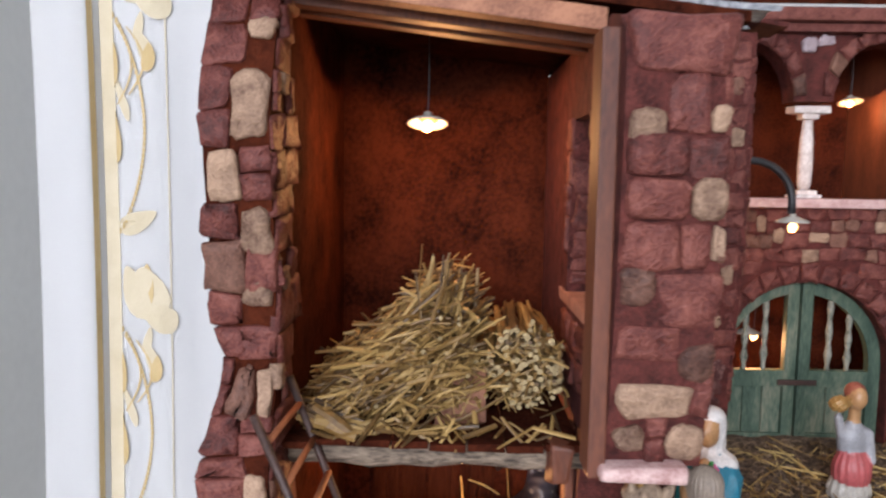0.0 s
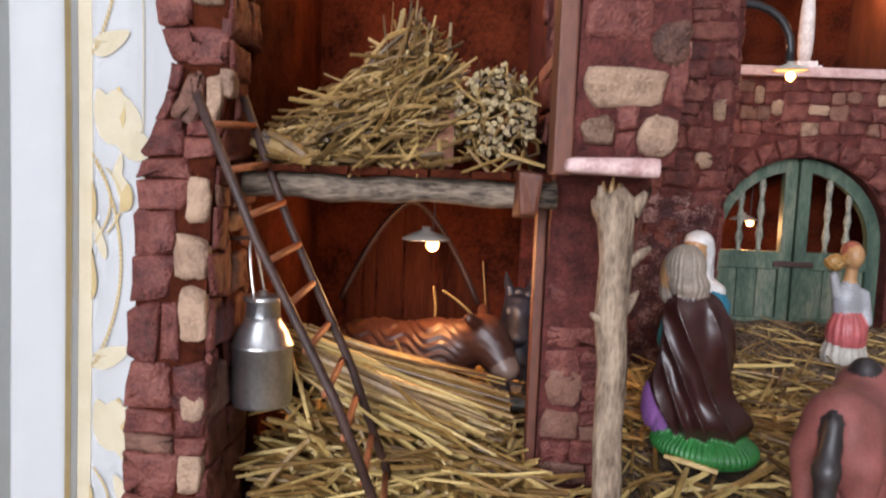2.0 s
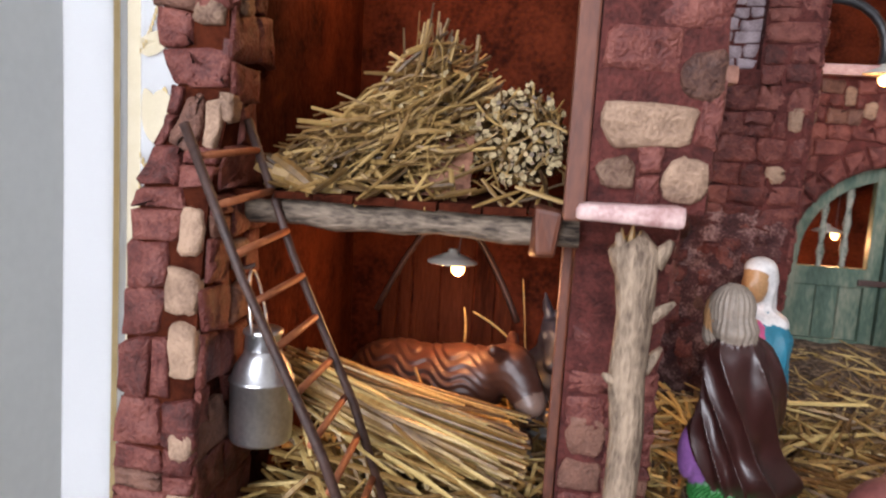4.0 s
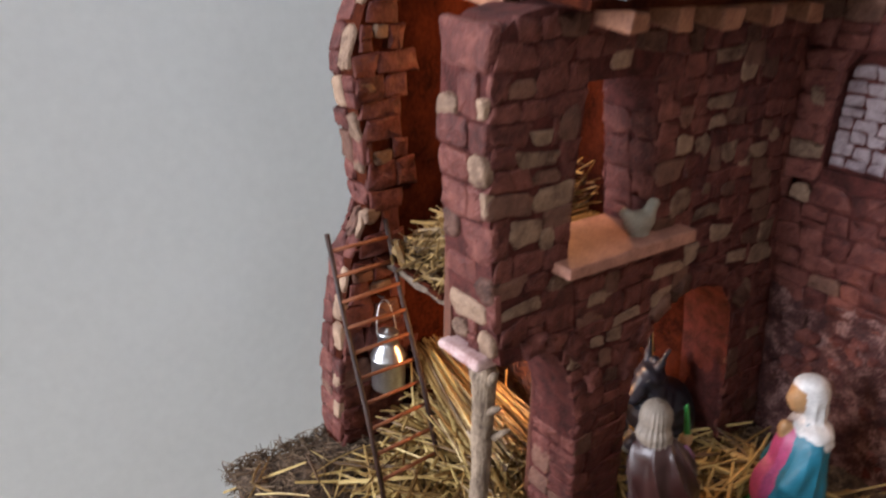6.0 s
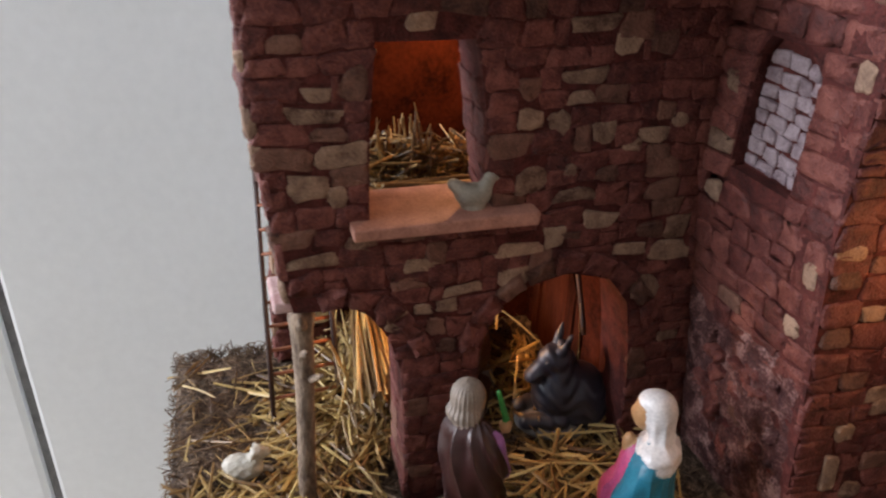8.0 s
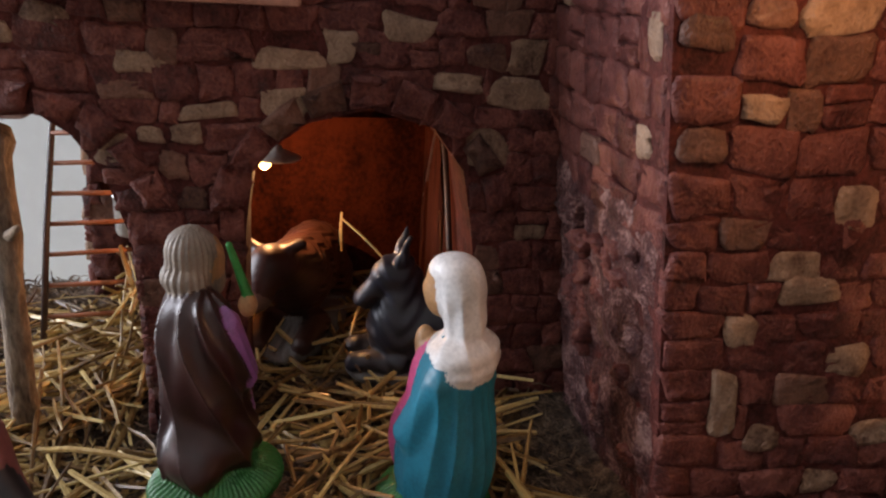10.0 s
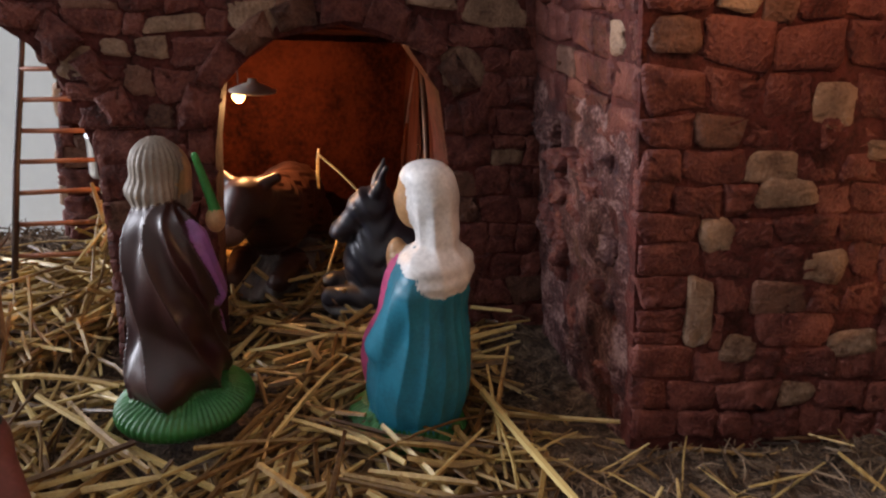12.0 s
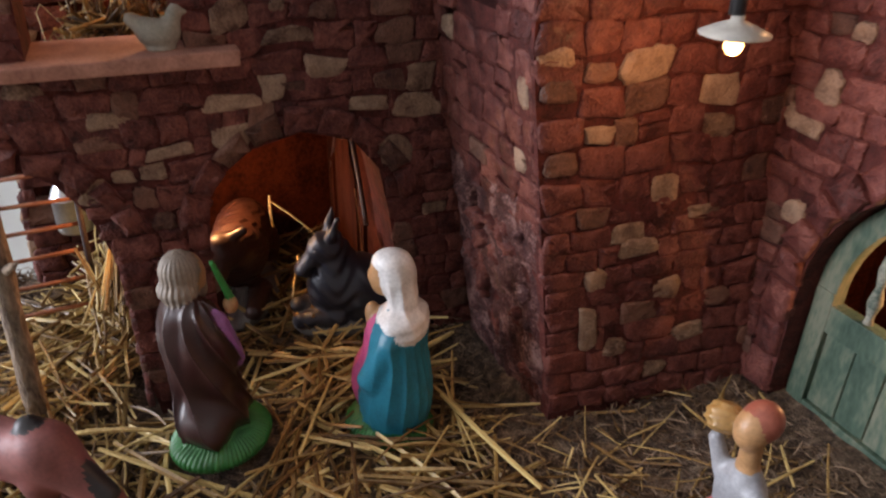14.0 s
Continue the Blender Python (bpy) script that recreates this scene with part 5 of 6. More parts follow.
horse = grown("horse_figurine", [
    ("e", (-0.024, 0, 0.053), (0.0145, 0.0120, 0.0155), "horse brown", 0.004),
    ("e", (-0.002, 0, 0.052), (0.0230, 0.0112, 0.0130), "horse brown", 0.010),
    ("e", (0.019, 0, 0.053), (0.0120, 0.0105, 0.0160), "horse brown", 0.008),
    ("c", (0.023, 0, 0.058), (0.043, 0, 0.034), 0.0090, 0.0060, "horse brown", 0.006),
    ("c", (0.044, 0, 0.034), (0.053, 0, 0.015), 0.0060, 0.0040, "horse brown", 0.004),
    ("c", (0.016, 0, 0.0665), (0.044, 0, 0.0405), 0.0052, 0.0046, "mane black", 0.002),
    ("c", (-0.037, 0, 0.060), (-0.042, 0, 0.046), 0.0026, 0.0036, "mane black", 0.002),
    ("c", (-0.042, 0, 0.046), (-0.041, 0, 0.014), 0.0036, 0.0020, "mane black", 0.003),
    ("c", (-0.028, 0.007, 0.046), (-0.030, 0.007, 0.024), 0.0068, 0.0036, "horse brown", 0.004),
    ("c", (-0.030, 0.007, 0.024), (-0.027, 0.007, 0.002), 0.0036, 0.0030, "horse brown", 0.003),
    ("c", (-0.027, -0.007, 0.046), (-0.024, -0.007, 0.024), 0.0068, 0.0036, "horse brown", 0.004),
    ("c", (-0.024, -0.007, 0.024), (-0.021, -0.007, 0.002), 0.0036, 0.0030, "horse brown", 0.003),
    ("c", (0.019, 0.006, 0.044), (0.021, 0.006, 0.002), 0.0054, 0.0028, "horse brown", 0.004),
    ("c", (0.019, -0.006, 0.044), (0.026, -0.006, 0.002), 0.0054, 0.0028, "horse brown", 0.004),
], (-0.050, -0.016, -0.004), (0.062, 0.016, 0.076), 0.001)
stand(horse, 0.1695, 0.004, 0.003, (0.60, 0.80), "brown grazing horse figurine with black mane and tail")

sheep = grown("sheep_figurine", [
    ("e", (-0.002, 0, 0.007), (0.0125, 0.0080, 0.0082), "sheep cream", 0.004),
    ("c", (0.005, 0, 0.011), (0.008, 0.001, 0.018), 0.0048, 0.0040, "sheep cream", 0.004),
    ("c", (0.008, 0.001, 0.0195), (0.0125, 0.003, 0.0180), 0.0042, 0.0028, "sheep cream", 0.002),
    ("c", (0.006, 0.0045, 0.0200), (0.004, 0.0080, 0.0185), 0.0016, 0.0012, "sheep cream", 0.002),
    ("c", (0.007, -0.0030, 0.0200), (0.006, -0.0065, 0.0185), 0.0016, 0.0012, "sheep cream", 0.002),
    ("c", (0.004, 0.006, 0.002), (0.014, 0.005, 0.002), 0.0022, 0.0018, "sheep cream", 0.002),
], (-0.018, -0.012, -0.003), (0.020, 0.012, 0.026), 0.0007, lambda m, X, Y, Z: 0.0005 * np.sin(900 * X) * np.sin(900 * Y + 2) * np.sin(900 * Z))
stand(sheep, 0.056, -0.034, 0.0, (0.35, 0.94), "small cream lamb figurine lying on the mulch")

dove = grown("bird_figurine", [
    ("e", (0, 0, 0.0070), (0.0085, 0.0055, 0.0062), "dove grey", 0.003),
    ("c", (0.005, 0, 0.010), (0.0075, 0, 0.0160), 0.0036, 0.0030, "dove grey", 0.003),
    ("c", (0.008, 0, 0.0165), (0.0120, 0, 0.0155), 0.0020, 0.0007, "dove grey", 0.002),
    ("c", (-0.004, 0, 0.0085), (-0.0100, 0, 0.0130), 0.0045, 0.0030, "dove grey", 0.003),
    ("e", (0, 0, 0.0012), (0.0060, 0.0050, 0.0018), "dove grey", 0.002),
], (-0.020, -0.009, -0.002), (0.016, 0.009, 0.022), 0.0007)
stand(dove, 0.0985, 0.0885, 0.1864, (0.15, 0.99), "small grey bird figurine on the window sill")

girl = grown("standing_figurine", [
    ("e", (0, 0, 0.012), (0.0125, 0.0150, 0.0125), "skirt white", 0.003),
    ("c", (0.004, 0.004, 0.0), (0.003, 0.004, 0.008), 0.0034, 0.0034, "skin", 0.002),
    ("c", (0.004, -0.004, 0.0), (0.003, -0.004, 0.008), 0.0034, 0.0034, "skin", 0.002),
    ("e", (0.0015, 0, 0.0270), (0.0115, 0.0130, 0.0165), "apron red", 0.003),
    ("e", (0, 0, 0.0480), (0.0080, 0.0105, 0.0150), "blouse grey", 0.003),
    ("c", (0.002, -0.009, 0.054), (0.004, -0.0130, 0.066), 0.0034, 0.0028, "blouse grey", 0.003),
    ("c", (0.002, 0.009, 0.054), (0.006, 0.0110, 0.036), 0.0040, 0.0030, "blouse grey", 0.003),
    ("c", (0, 0, 0.060), (0.001, 0, 0.074), 0.0040, 0.0038, "skin", 0.003),
    ("e", (0.0035, 0, 0.0800), (0.0060, 0.0060, 0.0080), "skin", 0.002),
    ("e", (-0.0008, 0, 0.0828), (0.0074, 0.0070, 0.0076), "hair red", 0.002),
    ("e", (0.0030, -0.0125, 0.0755), (0.0066, 0.0066, 0.0058), "basket tan", 0.002),
], (-0.018, -0.030, -0.005), (0.020, 0.022, 0.096), 0.0009, ribs)
stand(girl, 0.296, 0.255, 0.011, (0.0, -1.0), "standing figurine with red apron and basket on the shoulder")

watcher = grown("standing_figurine", [
    ("e", (0, 0, 0.022), (0.0100, 0.0120, 0.024), "cloak brown", 0.003),
    ("e", (0, 0, 0.046), (0.0080, 0.0100, 0.016), "teal blue", 0.003),
    ("c", (0.003, 0.008, 0.050), (0.010, 0.004, 0.036), 0.0036, 0.003, "skin", 0.003),
    ("e", (0.002, 0, 0.0660), (0.0060, 0.0060, 0.0080), "skin", 0.002),
    ("e", (-0.001, 0, 0.0690), (0.0075, 0.0072, 0.0075), "apron red", 0.002),
], (-0.016, -0.018, -0.004), (0.018, 0.018, 0.082), 0.0009)
stand(watcher, 0.412, 0.388, 0.224, (-0.3, -1.0), "small figurine in teal and red inside the gallery")


# ---- ladder, milk can, branch post ----
def ladder():
    b0, b1 = Vector((0.014, -0.014, 0.003)), Vector((0.010, 0.031, 0.003))
    t0, t1 = Vector((-0.0572, -0.0095, 0.158)), Vector((-0.0535, 0.0300, 0.161))
    l = thing("ladder", "dark wooden ladder with orange rungs leaning on the stable wall", "ladder", at=b0)
    for a, b in ((b0, t0), (b1, t1)):
        bm = bmesh.new()
        bow = Vector((0.002, 0, 0.001))
        tube(bm, [a - b0, a.lerp(b, 0.35) - b0 + bow, a.lerp(b, 0.7) - b0 - bow * 0.4, b - b0], [0.0017, 0.0018, 0.0016, 0.0017], 8)
        part("rail", bm, "rail", l, "dark brown rail", True)
    for i in range(10):
        k = 0.09 + 0.094 * i
        bm = bmesh.new()
        a, b = b0.lerp(t0, k) - b0, b1.lerp(t1, k + random.uniform(-0.006, 0.006)) - b0
        tube(bm, [a, a.lerp(b, 0.5), b], 0.0013, 7)
        part("rung", bm, "rung", l, "orange-brown rung", True)


ladder()


def milk_can():
    c = thing("milk_can", "dented zinc milk can hanging by its wire handle", "milk can", at=(-0.0435, 0.0245, 0.0445))
    bm = bmesh.new()
    lathe(bm, [(0.0090, 0.0), (0.0108, 0.0006), (0.0114, 0.002), (0.0114, 0.0225), (0.0119, 0.0230), (0.0119, 0.0240), (0.0112, 0.0245), (0.0098, 0.0285), (0.0072, 0.0325), (0.0066, 0.0345)], 28)
    part("body", bm, "zinc", c, smooth=True)
    bm = bmesh.new()
    lathe(bm, [(0.0066, 0.0345), (0.0064, 0.0400), (0.0072, 0.0404), (0.0072, 0.0416), (0.0060, 0.0424), (0.0020, 0.0428), (0.0018, 0.0440)], 24)
    part("lid", bm, "zinc", c, smooth=True)
    bm = bmesh.new()
    tube(bm, [(-0.001, 0.0072 * math.cos(a), 0.0395 + 0.024 * math.sin(a)) for a in (math.pi * k / 16 for k in range(17))], 0.00055, 6)
    bmesh.ops.rotate(bm, verts=bm.verts, cent=(0, 0, 0.0395), matrix=Matrix.Rotation(radians(-9), 3, "Y"))
    part("handle", bm, "zinc", c, "thin wire handle", True)
    n = bmesh.new()
    tube(n, [(-0.061, 0.0245, 0.1075), (-0.050, 0.0245, 0.1083), (-0.047, 0.0245, 0.1098)], 0.0008, 6)
    tagged(part("nail", n, "rail"), "thin dark nail in the stable wall", "nail")


milk_can()


def post():
    p = thing("branch_post", "peeled branch propping the wall's front end", "post", at=(0.085, 0.0005, 0.0))
    bm = bmesh.new()
    path = [(0, 0, -0.004), (0.0003, 0, 0.02), (-0.0010, 0.001, 0.045), (-0.0005, 0.002, 0.07), (-0.0022, 0.003, 0.088), (-0.0015, 0.003, 0.108), (-0.002, 0.003, 0.120), (-0.003, 0.0034, 0.126), (-0.006, 0.003, 0.1305)]
    tube(bm, path, [0.0056, 0.0052, 0.0050, 0.0051, 0.0058, 0.0056, 0.0064, 0.0076, 0.0058], 14)
    for v in bm.verts:
        v.co += 0.0007 * noise.noise_vector(v.co * 160)
    part("trunk", bm, "branch", p, smooth=True)
    for a, b, r in (((-0.004, 0.001, 0.086), (-0.0095, -0.001, 0.0895), 0.0020), ((0.003, 0.003, 0.107), (0.0105, 0.004, 0.1125), 0.0022), ((0.003, 0.006, 0.090), (0.009, 0.012, 0.096), 0.0022), ((0.003, 0.003, 0.124), (0.0075, 0.002, 0.1315), 0.0028), ((-0.006, 0.002, 0.126), (-0.0085, 0.001, 0.1330), 0.0024)):
        bm = bmesh.new()
        tube(bm, [a, Vector(a).lerp(Vector(b), 0.6), b], [r * 1.15, r * 0.8, r * 0.35], 8)
        part("twig_stub", bm, "branch", p, smooth=True)
    for dx, h, lean in ((-0.0070, 0.0065, -0.0006), (-0.0050, 0.0085, 0.0008), (-0.0034, 0.0060, 0.0014), (-0.0018, 0.0040, 0.0010)):
        # the torn top
        bm = bmesh.new()
        tube(bm, [(dx, 0.0015, 0.126), (dx + lean * 0.5, 0.001, 0.128 + h * 0.5), (dx + lean, 0.0012, 0.128 + h)], [0.0014, 0.0011, 0.0003], 6)
        part("splinter", bm, "straw", p)


post()


# ---- straw, hay and fibres ----
def strands(name, items, material, label, category, seg=5, ends=False):
    """Many thin stalks in one mesh; each item: middle, direction, length, radius, sag."""
    vs, fs = [], []
    rng = random.Random(len(items))
    for mid, d, ln, r, sag in items:
        d = d.normalized()
        s = d.orthogonal().normalized()
        s.rotate(Matrix.Rotation(rng.uniform(0, 6.28), 3, d))
        u = d.cross(s)
        flat = rng.uniform(0.45, 1.0)
        b = len(vs)
        for k, (t, rr) in enumerate(((-0.5, 0.8), (-0.1, 1.0), (0.2, 0.95), (0.5, 0.7))):
            c = mid + d * (ln * t) + u * (sag * (0.25 - t * t) * 4)
            for i in range(seg):
                a = 2 * math.pi * i / seg
                vs.append(c + r * rr * (s * math.cos(a) + u * (flat * math.sin(a))))
        for k in range(3):
            for i in range(seg):
                i2 = (i + 1) % seg
                fs.append((b + k * seg + i, b + k * seg + i2, b + (k + 1) * seg + i2, b + (k + 1) * seg + i))
        fs.append(tuple(b + i for i in range(seg))[::-1])
        fs.append(tuple(b + 3 * seg + i for i in range(seg)))
    me = bpy.data.meshes.new(name)
    me.from_pydata(vs, [], fs)
    me.materials.append(MAT[material])
    if ends:
        me.materials.append(MAT["strawend"])
        caps, thick = 3 * seg, [it[3] > 0.0013 for it in items]
        me.polygons.foreach_set("material_index", [int(i % (caps + 2) >= caps and thick[i // (caps + 2)]) for i in range(len(fs))])
    return tagged(new(name, me), label, category, kind="stuff")


def free(x, y, m=0.0):
    """Whether a spot of the ground is clear of walls and figures' feet."""
    if 0.064 - m < x < 0.104 + m and 0.050 - m < y < 0.098 + m:
        return False
    if x < -0.056 + m and y > -0.014 - m:
        return False
    if y > 0.188 - m and x < 0.066 or y > 0.225 - m and x < 0.197 + m or y > 0.336 - m:
        return False
    for fx, fy, fr in ((0.149, 0.088, 0.024), (0.164, 0.166, 0.019), (0.294, 0.246, 0.010), (0.085, 0.0, 0.006), (0.056, -0.034, 0.011)):
        if (x - fx) ** 2 + (y - fy) ** 2 < fr * fr:
            return False
    return True


def ground_straw():
    rng = random.Random(77)
    items = []

    def lay(n, x0, x1, y0, y1, la, lb, ra, rb, lift, steep=0.12, heading=None):
        k = 0
        while k < n:
            x, y = rng.uniform(x0, x1), rng.uniform(y0, y1)
            k += 1
            if not free(x, y):
                continue
            a = rng.uniform(0, math.pi) if heading is None else rng.gauss(heading, 0.5)
            ln = rng.uniform(la, lb)
            ex, ey = math.cos(a) * ln / 2, math.sin(a) * ln / 2
            if not (free(x + ex, y + ey) and free(x - ex, y - ey)):
                continue
            r = rng.uniform(ra, rb)
            z0, z1 = ground_z(x - ex, y - ey), ground_z(x + ex, y + ey)
            z = max((z0 + z1) / 2, ground_z(x, y)) + r * 0.6 + rng.random() ** 2 * lift
            items.append((Vector((x, y, z)), Vector((2 * ex, 2 * ey, (z1 - z0) + ln * rng.gauss(0, steep))), ln, r, rng.gauss(0, 0.03) * ln))

    lay(60, -0.06, 0.10, -0.07, 0.02, 0.015, 0.06, 0.0005, 0.0013, 0.006)
    lay(420, -0.03, 0.10, -0.01, 0.06, 0.025, 0.07, 0.0006, 0.0016, 0.012)
    lay(150, 0.06, 0.12, -0.068, 0.0, 0.02, 0.06, 0.0006, 0.0015, 0.008)
    lay(330, -0.05, 0.07, 0.01, 0.18, 0.025, 0.07, 0.0008, 0.0017, 0.014)
    lay(860, 0.08, 0.24, -0.07, 0.20, 0.02, 0.075, 0.0006, 0.0017, 0.012)
    lay(260, 0.09, 0.20, 0.10, 0.20, 0.02, 0.06, 0.0006, 0.0015, 0.012)
    lay(300, 0.22, 0.42, -0.07, 0.20, 0.02, 0.07, 0.0006, 0.0016, 0.009)
    lay(150, 0.22, 0.42, 0.17, 0.335, 0.015, 0.06, 0.0004, 0.0011, 0.006)
    lay(900, 0.16, 0.42, 0.0, 0.335, 0.006, 0.028, 0.0003, 0.0008, 0.004, 0.2)
    lay(500, -0.03, 0.17, -0.07, 0.10, 0.006, 0.025, 0.0003, 0.0008, 0.006, 0.2)
    lay(60, 0.38, 0.60, -0.06, 0.33, 0.02, 0.07, 0.0006, 0.0014, 0.006)
    # long stalks that lie across the yard
    for a, b, r in (((0.150, 0.165, 0.010), (0.193, 0.232, 0.026), 0.0012), ((0.168, 0.178, 0.012), (0.209, 0.277, 0.020), 0.0010), ((0.176, 0.205, 0.018), (0.300, 0.190, 0.014), 0.0008), ((0.19, 0.10, 0.008), (0.13, 0.03, 0.010), 0.0016), ((0.018, 0.138, 0.055), (0.017, 0.138, 0.076), 0.0010), ((0.022, 0.138, 0.074), (0.040, 0.160, 0.056), 0.0010), ((0.05, 0.186, 0.012), (0.044, 0.184, 0.085), 0.0005), ((0.03, 0.15, 0.04), (0.052, 0.140, 0.020), 0.0009)):
        a, b = Vector(a), Vector(b)
        items.append(((a + b) / 2, b - a, (b - a).length, r, 0.001))
    strands("ground_straw", items, "straw", "scattered golden straw stalks over the ground", "straw")

    # small dark fibres and chips of the mulch, thicker at the edges
    items = []
    while len(items) < 13000:
        x, y = rng.uniform(-0.085, 0.46), rng.uniform(-0.082, 0.338)
        near_edge = x < -0.02 and y < 0.0 or y < -0.06 or x < -0.07
        if not near_edge and rng.random() < 0.25 or not free(max(x, -0.08), y) and not x < -0.056:
            continue
        if x < -0.056 and y > -0.008:
            continue
        ln = rng.uniform(0.003, 0.013)
        a = rng.uniform(0, 6.28)
        items.append((Vector((x, y, ground_z(max(x, -0.080), max(y, -0.077)) + rng.uniform(0, 0.003))), Vector((math.cos(a), math.sin(a), rng.gauss(0, 0.45))), ln, rng.uniform(0.00022, 0.0006), rng.gauss(0, 0.16) * ln))
    for _ in range(900):
        if rng.random() < 0.5:
            x, y = -0.083, rng.uniform(-0.08, 0.0)
        else:
            x, y = rng.uniform(-0.083, 0.45), -0.080
        ln = rng.uniform(0.004, 0.014)
        items.append((Vector((x, y, rng.uniform(-0.016, 0.0))), Vector((rng.gauss(0, 1), rng.gauss(0, 1), rng.gauss(0, 0.7))), ln, rng.uniform(0.0002, 0.0006), 0.2 * ln))
    strands("mulch_fibres", items, "fibre", "fine dark brown fibres and chips of mulch", "mulch", 3)


ground_straw()


def sheaf():
    """A thick sheaf of long straw leaning down from the west wall."""
    rng = random.Random(5)
    items = []
    for i in range(420):
        a, q = rng.uniform(0, 6.28), math.sqrt(rng.random())
        oy, oz = 0.015 * q * math.cos(a), 0.0085 * q * math.sin(a)
        s = Vector((-0.046 + rng.uniform(-0.006, 0.012), 0.062 + oy, 0.060 + oz))
        e = Vector((0.040 + rng.uniform(-0.022, 0.016), 0.062 + oy * 1.5 + rng.gauss(0, 0.004), 0.034 + oz * 1.15 + rng.gauss(0, 0.003)))
        items.append(((s + e) / 2, e - s, (e - s).length, rng.uniform(0.0007, 0.0016), rng.gauss(0, 0.0012)))
    for i in range(90):
        # loose ends that spill towards the arch
        a = Vector((rng.uniform(-0.035, 0.03), rng.uniform(0.03, 0.085), rng.uniform(0.015, 0.045)))
        a.z = min(a.z, 0.060 - 0.4 * (a.x + 0.035))
        d = Vector((rng.uniform(0.2, 1.0), rng.gauss(0, 0.35), rng.gauss(-0.35, 0.25)))
        items.append((a, d, rng.uniform(0.03, 0.06), rng.uniform(0.0006, 0.0014), rng.gauss(0, 0.002)))
    for i in range(240):
        a = Vector((rng.uniform(-0.05, 0.055), rng.uniform(0.03, 0.10), rng.uniform(0.006, 0.020)))
        d = Vector((rng.gauss(0, 1), rng.gauss(0, 0.7), rng.gauss(0, 0.25)))
        items.append((a, d, rng.uniform(0.03, 0.06), rng.uniform(0.0007, 0.0016), rng.gauss(0, 0.002)))
    strands("straw_sheaf", items, "straw", "thick sheaf of straw leaning inside the stable", "straw", ends=True)


sheaf()


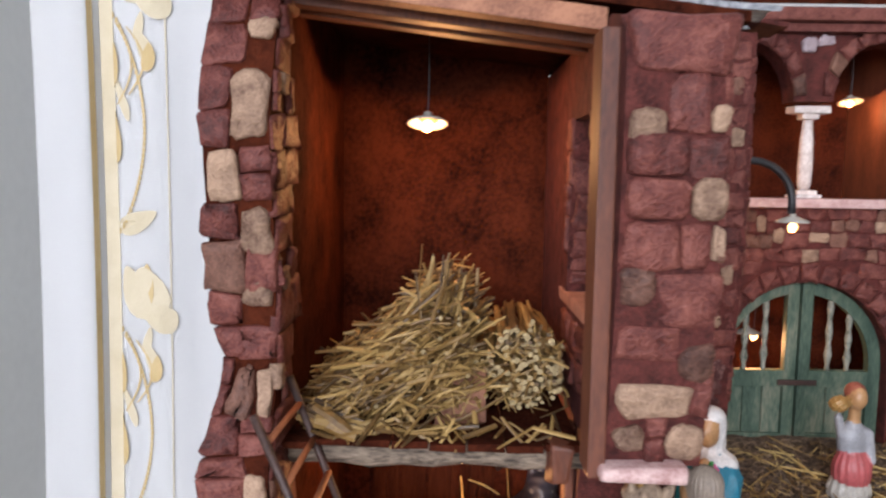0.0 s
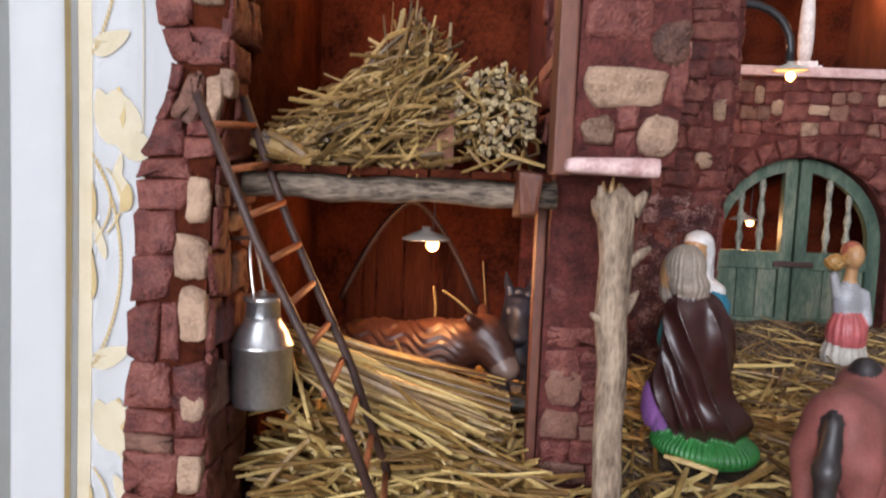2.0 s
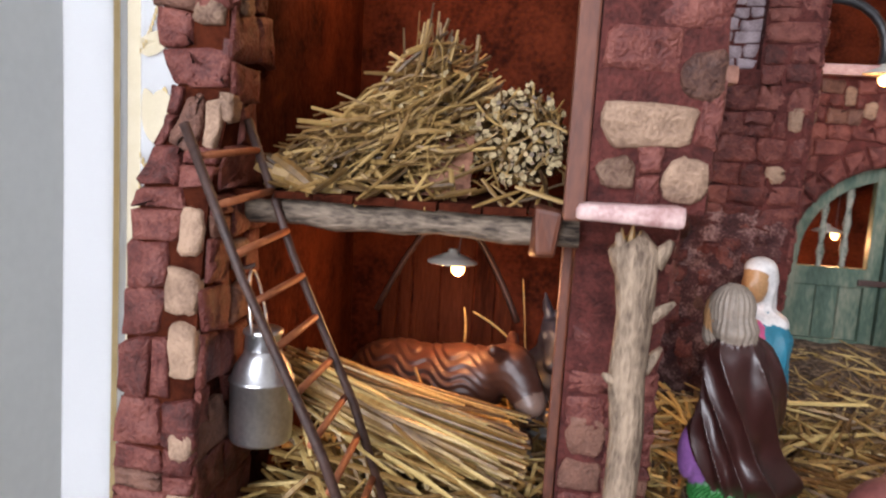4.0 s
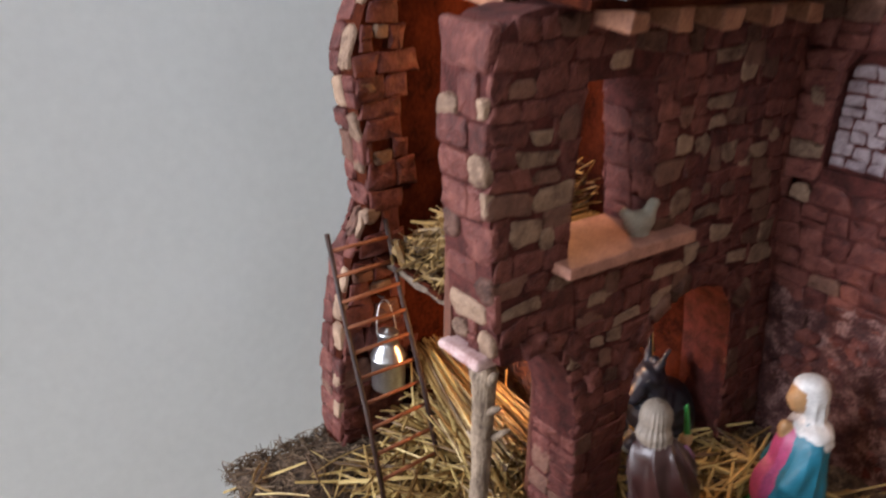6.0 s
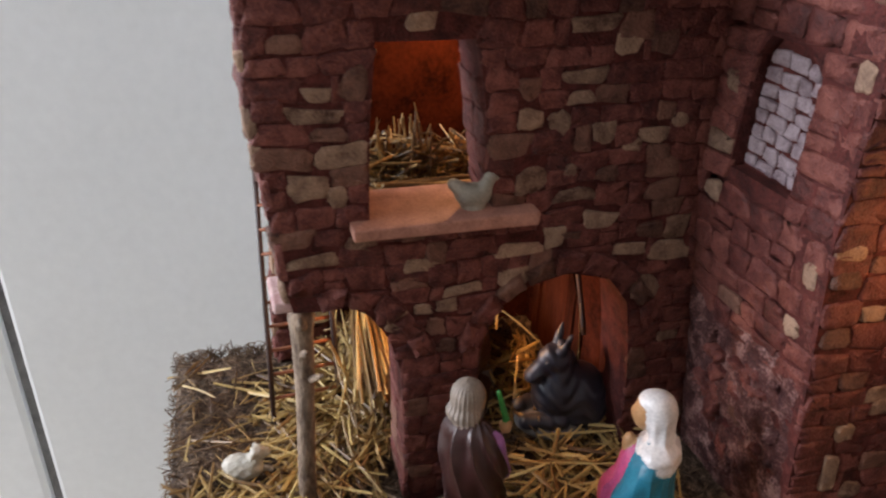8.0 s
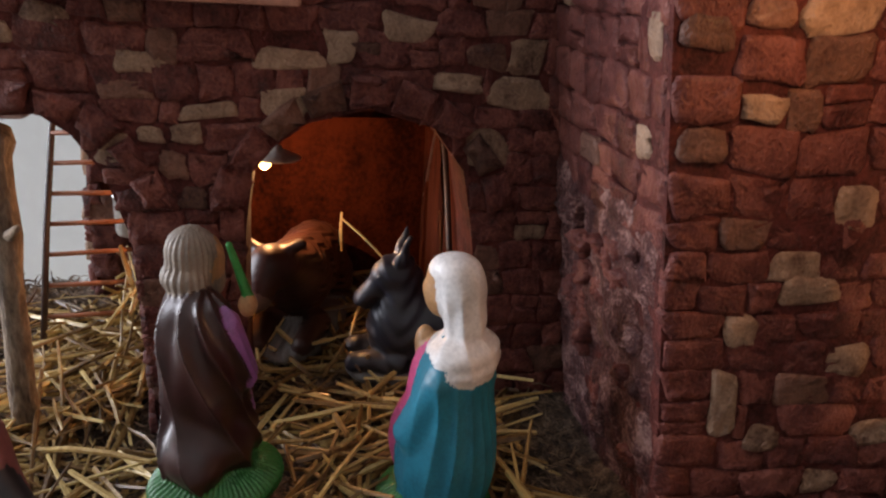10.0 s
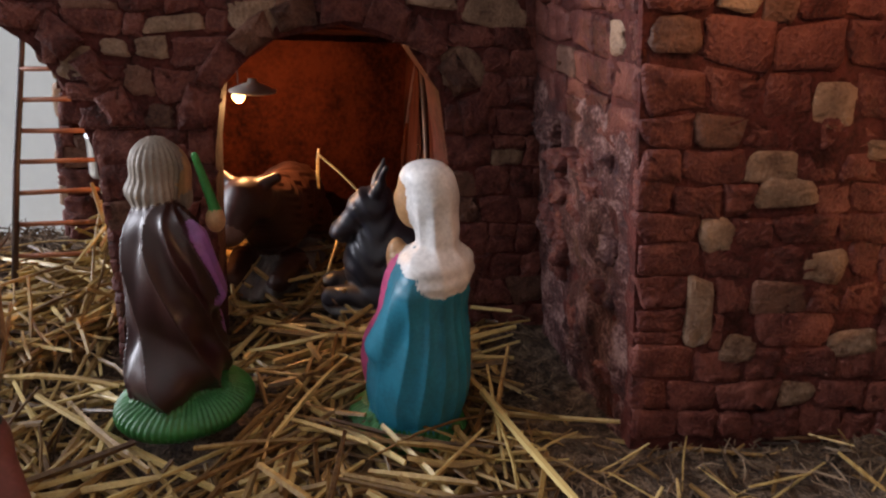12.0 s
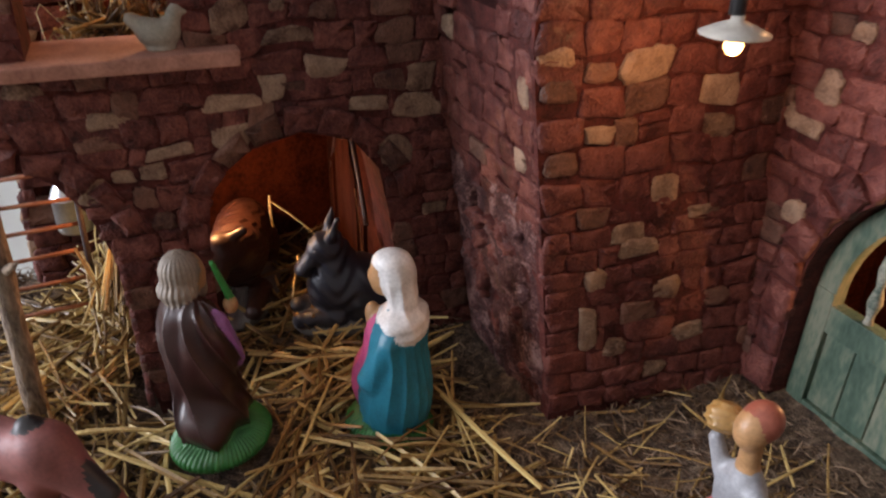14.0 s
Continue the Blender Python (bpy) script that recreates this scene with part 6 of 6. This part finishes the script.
def loft_hay():
    rng = random.Random(9)
    items = []
    for i in range(1150):
        # sheaf thrown down so that its stalks climb from the front corner to the crest
        x, y = rng.uniform(-0.046, 0.020), rng.uniform(0.040, 0.135)
        crest = 0.008 + 0.046 * min(1.0, max(0.0, (x + 0.046) / 0.052)) ** 0.85
        crest *= min(1.0, 0.45 + (y - 0.036) / 0.045)
        if x > 0.010:
            crest *= 1 - 0.35 * (x - 0.010) / 0.010
        z = 0.1385 + crest * rng.random() ** 0.55
        a = rng.gauss(0.15, 0.55)
        d = Vector((math.cos(a), math.sin(a), rng.gauss(0.42, 0.30)))
        items.append((Vector((x, y, z)), d, rng.uniform(0.014, 0.040), rng.uniform(0.0004, 0.0011), rng.gauss(0, 0.004)))
    for i in range(110):
        # thick cut ends that look out of the sheaf's right half
        x = rng.uniform(-0.030, 0.021)
        top = 0.143 + 0.040 * min(1.0, max(0.0, (x + 0.040) / 0.050))
        items.append((Vector((x, 0.058 + rng.uniform(-0.006, 0.008), rng.uniform(0.141, top))), Vector((rng.gauss(-0.15, 0.35), 1, rng.gauss(0.05, 0.3))), rng.uniform(0.020, 0.036), rng.uniform(0.0009, 0.0018), rng.gauss(0, 0.001)))
    for i in range(240):
        # curled leaf blades
        x, y = rng.uniform(-0.046, 0.018), rng.uniform(0.036, 0.060)
        z = 0.140 + rng.random() * 0.038 * min(1.0, max(0.1, (x + 0.046) / 0.05))
        items.append((Vector((x, y, z)), Vector((rng.gauss(0, 1), rng.gauss(-0.2, 0.5), rng.gauss(0, 0.6))), rng.uniform(0.008, 0.020), rng.uniform(0.0002, 0.0005), rng.gauss(0, 0.006)))
    for i in range(30):
        x, y = rng.gauss(0.007, 0.007), rng.uniform(0.05, 0.09)
        items.append((Vector((x, y, 0.188 + rng.uniform(-0.008, 0.006))), Vector((rng.gauss(0.15, 0.3), rng.gauss(0, 0.2), 1)), rng.uniform(0.018, 0.036), rng.uniform(0.0005, 0.0011), 0.0))
    for i in range(12):
        # broad husks at the front corner
        items.append((Vector((rng.uniform(-0.044, -0.028), 0.032 + rng.uniform(-0.004, 0.008), 0.140 + rng.uniform(0, 0.004))), Vector((1, rng.gauss(0, 0.2), rng.gauss(-0.35, 0.15))), rng.uniform(0.016, 0.026), rng.uniform(0.0016, 0.0034), 0.001))
    for i in range(46):
        items.append((Vector((rng.uniform(-0.045, 0.055), 0.029 + rng.uniform(-0.003, 0.006), 0.1385 + rng.uniform(0, 0.003))), Vector((rng.gauss(0, 1), rng.gauss(-0.3, 0.4), rng.gauss(-0.4, 0.4))), rng.uniform(0.010, 0.022), rng.uniform(0.0006, 0.0014), 0.0))
    items = [i for i in items if -0.0565 < i[0].x - abs(i[1].normalized().x) * i[2] / 2]
    strands("hay_heap", items, "hay", "loose sheaf of hay thrown down on the loft", "hay", 6, True)

    items = []
    for i in range(300):
        # bundle of cut straw, its ends towards the front
        a, q = rng.uniform(0, 6.28), math.sqrt(rng.random())
        x, z = 0.0425 + 0.0175 * q * math.cos(a), 0.1605 + 0.0178 * q * math.sin(a)
        ln = rng.uniform(0.058, 0.066)
        items.append((Vector((x + rng.gauss(0, 0.0006), 0.079 + 0.005 * q * q + rng.gauss(0, 0.0018), max(z, 0.141))), Vector((rng.gauss(0.04, 0.045), 1, rng.gauss(-0.01, 0.045))), ln, rng.uniform(0.0009, 0.0019), rng.gauss(0, 0.001)))
    for i in range(110):
        # bent stalks and blades between the cut ends
        a, q = rng.uniform(0, 6.28), math.sqrt(rng.random())
        x, z = 0.0425 + 0.0165 * q * math.cos(a), 0.1605 + 0.0168 * q * math.sin(a)
        items.append((Vector((x, 0.052 + rng.uniform(-0.005, 0.008), max(z, 0.142))), Vector((rng.gauss(0, 0.9), rng.gauss(-0.4, 0.5), rng.gauss(0, 0.6))), rng.uniform(0.007, 0.017), rng.uniform(0.0003, 0.0008), rng.gauss(0, 0.003)))
    strands("straw_bundle", items, "hay", "round bundle of cut straw with its ends showing", "straw bundle", 8, True)
    bm = bmesh.new()
    box(bm, -0.0095, 0.0095, -0.0006, 0.0006, 0.0, 0.024, bevel=0.0003, jit=0.0016)
    ob = part("cardboard_piece", bm, "rafter")
    ob.matrix_basis = pose(0.0155, 0.046, 0.1375, -16, 4, 4)
    tagged(ob, "torn tan cardboard piece leaning between hay bundles", "cardboard")


loft_hay()
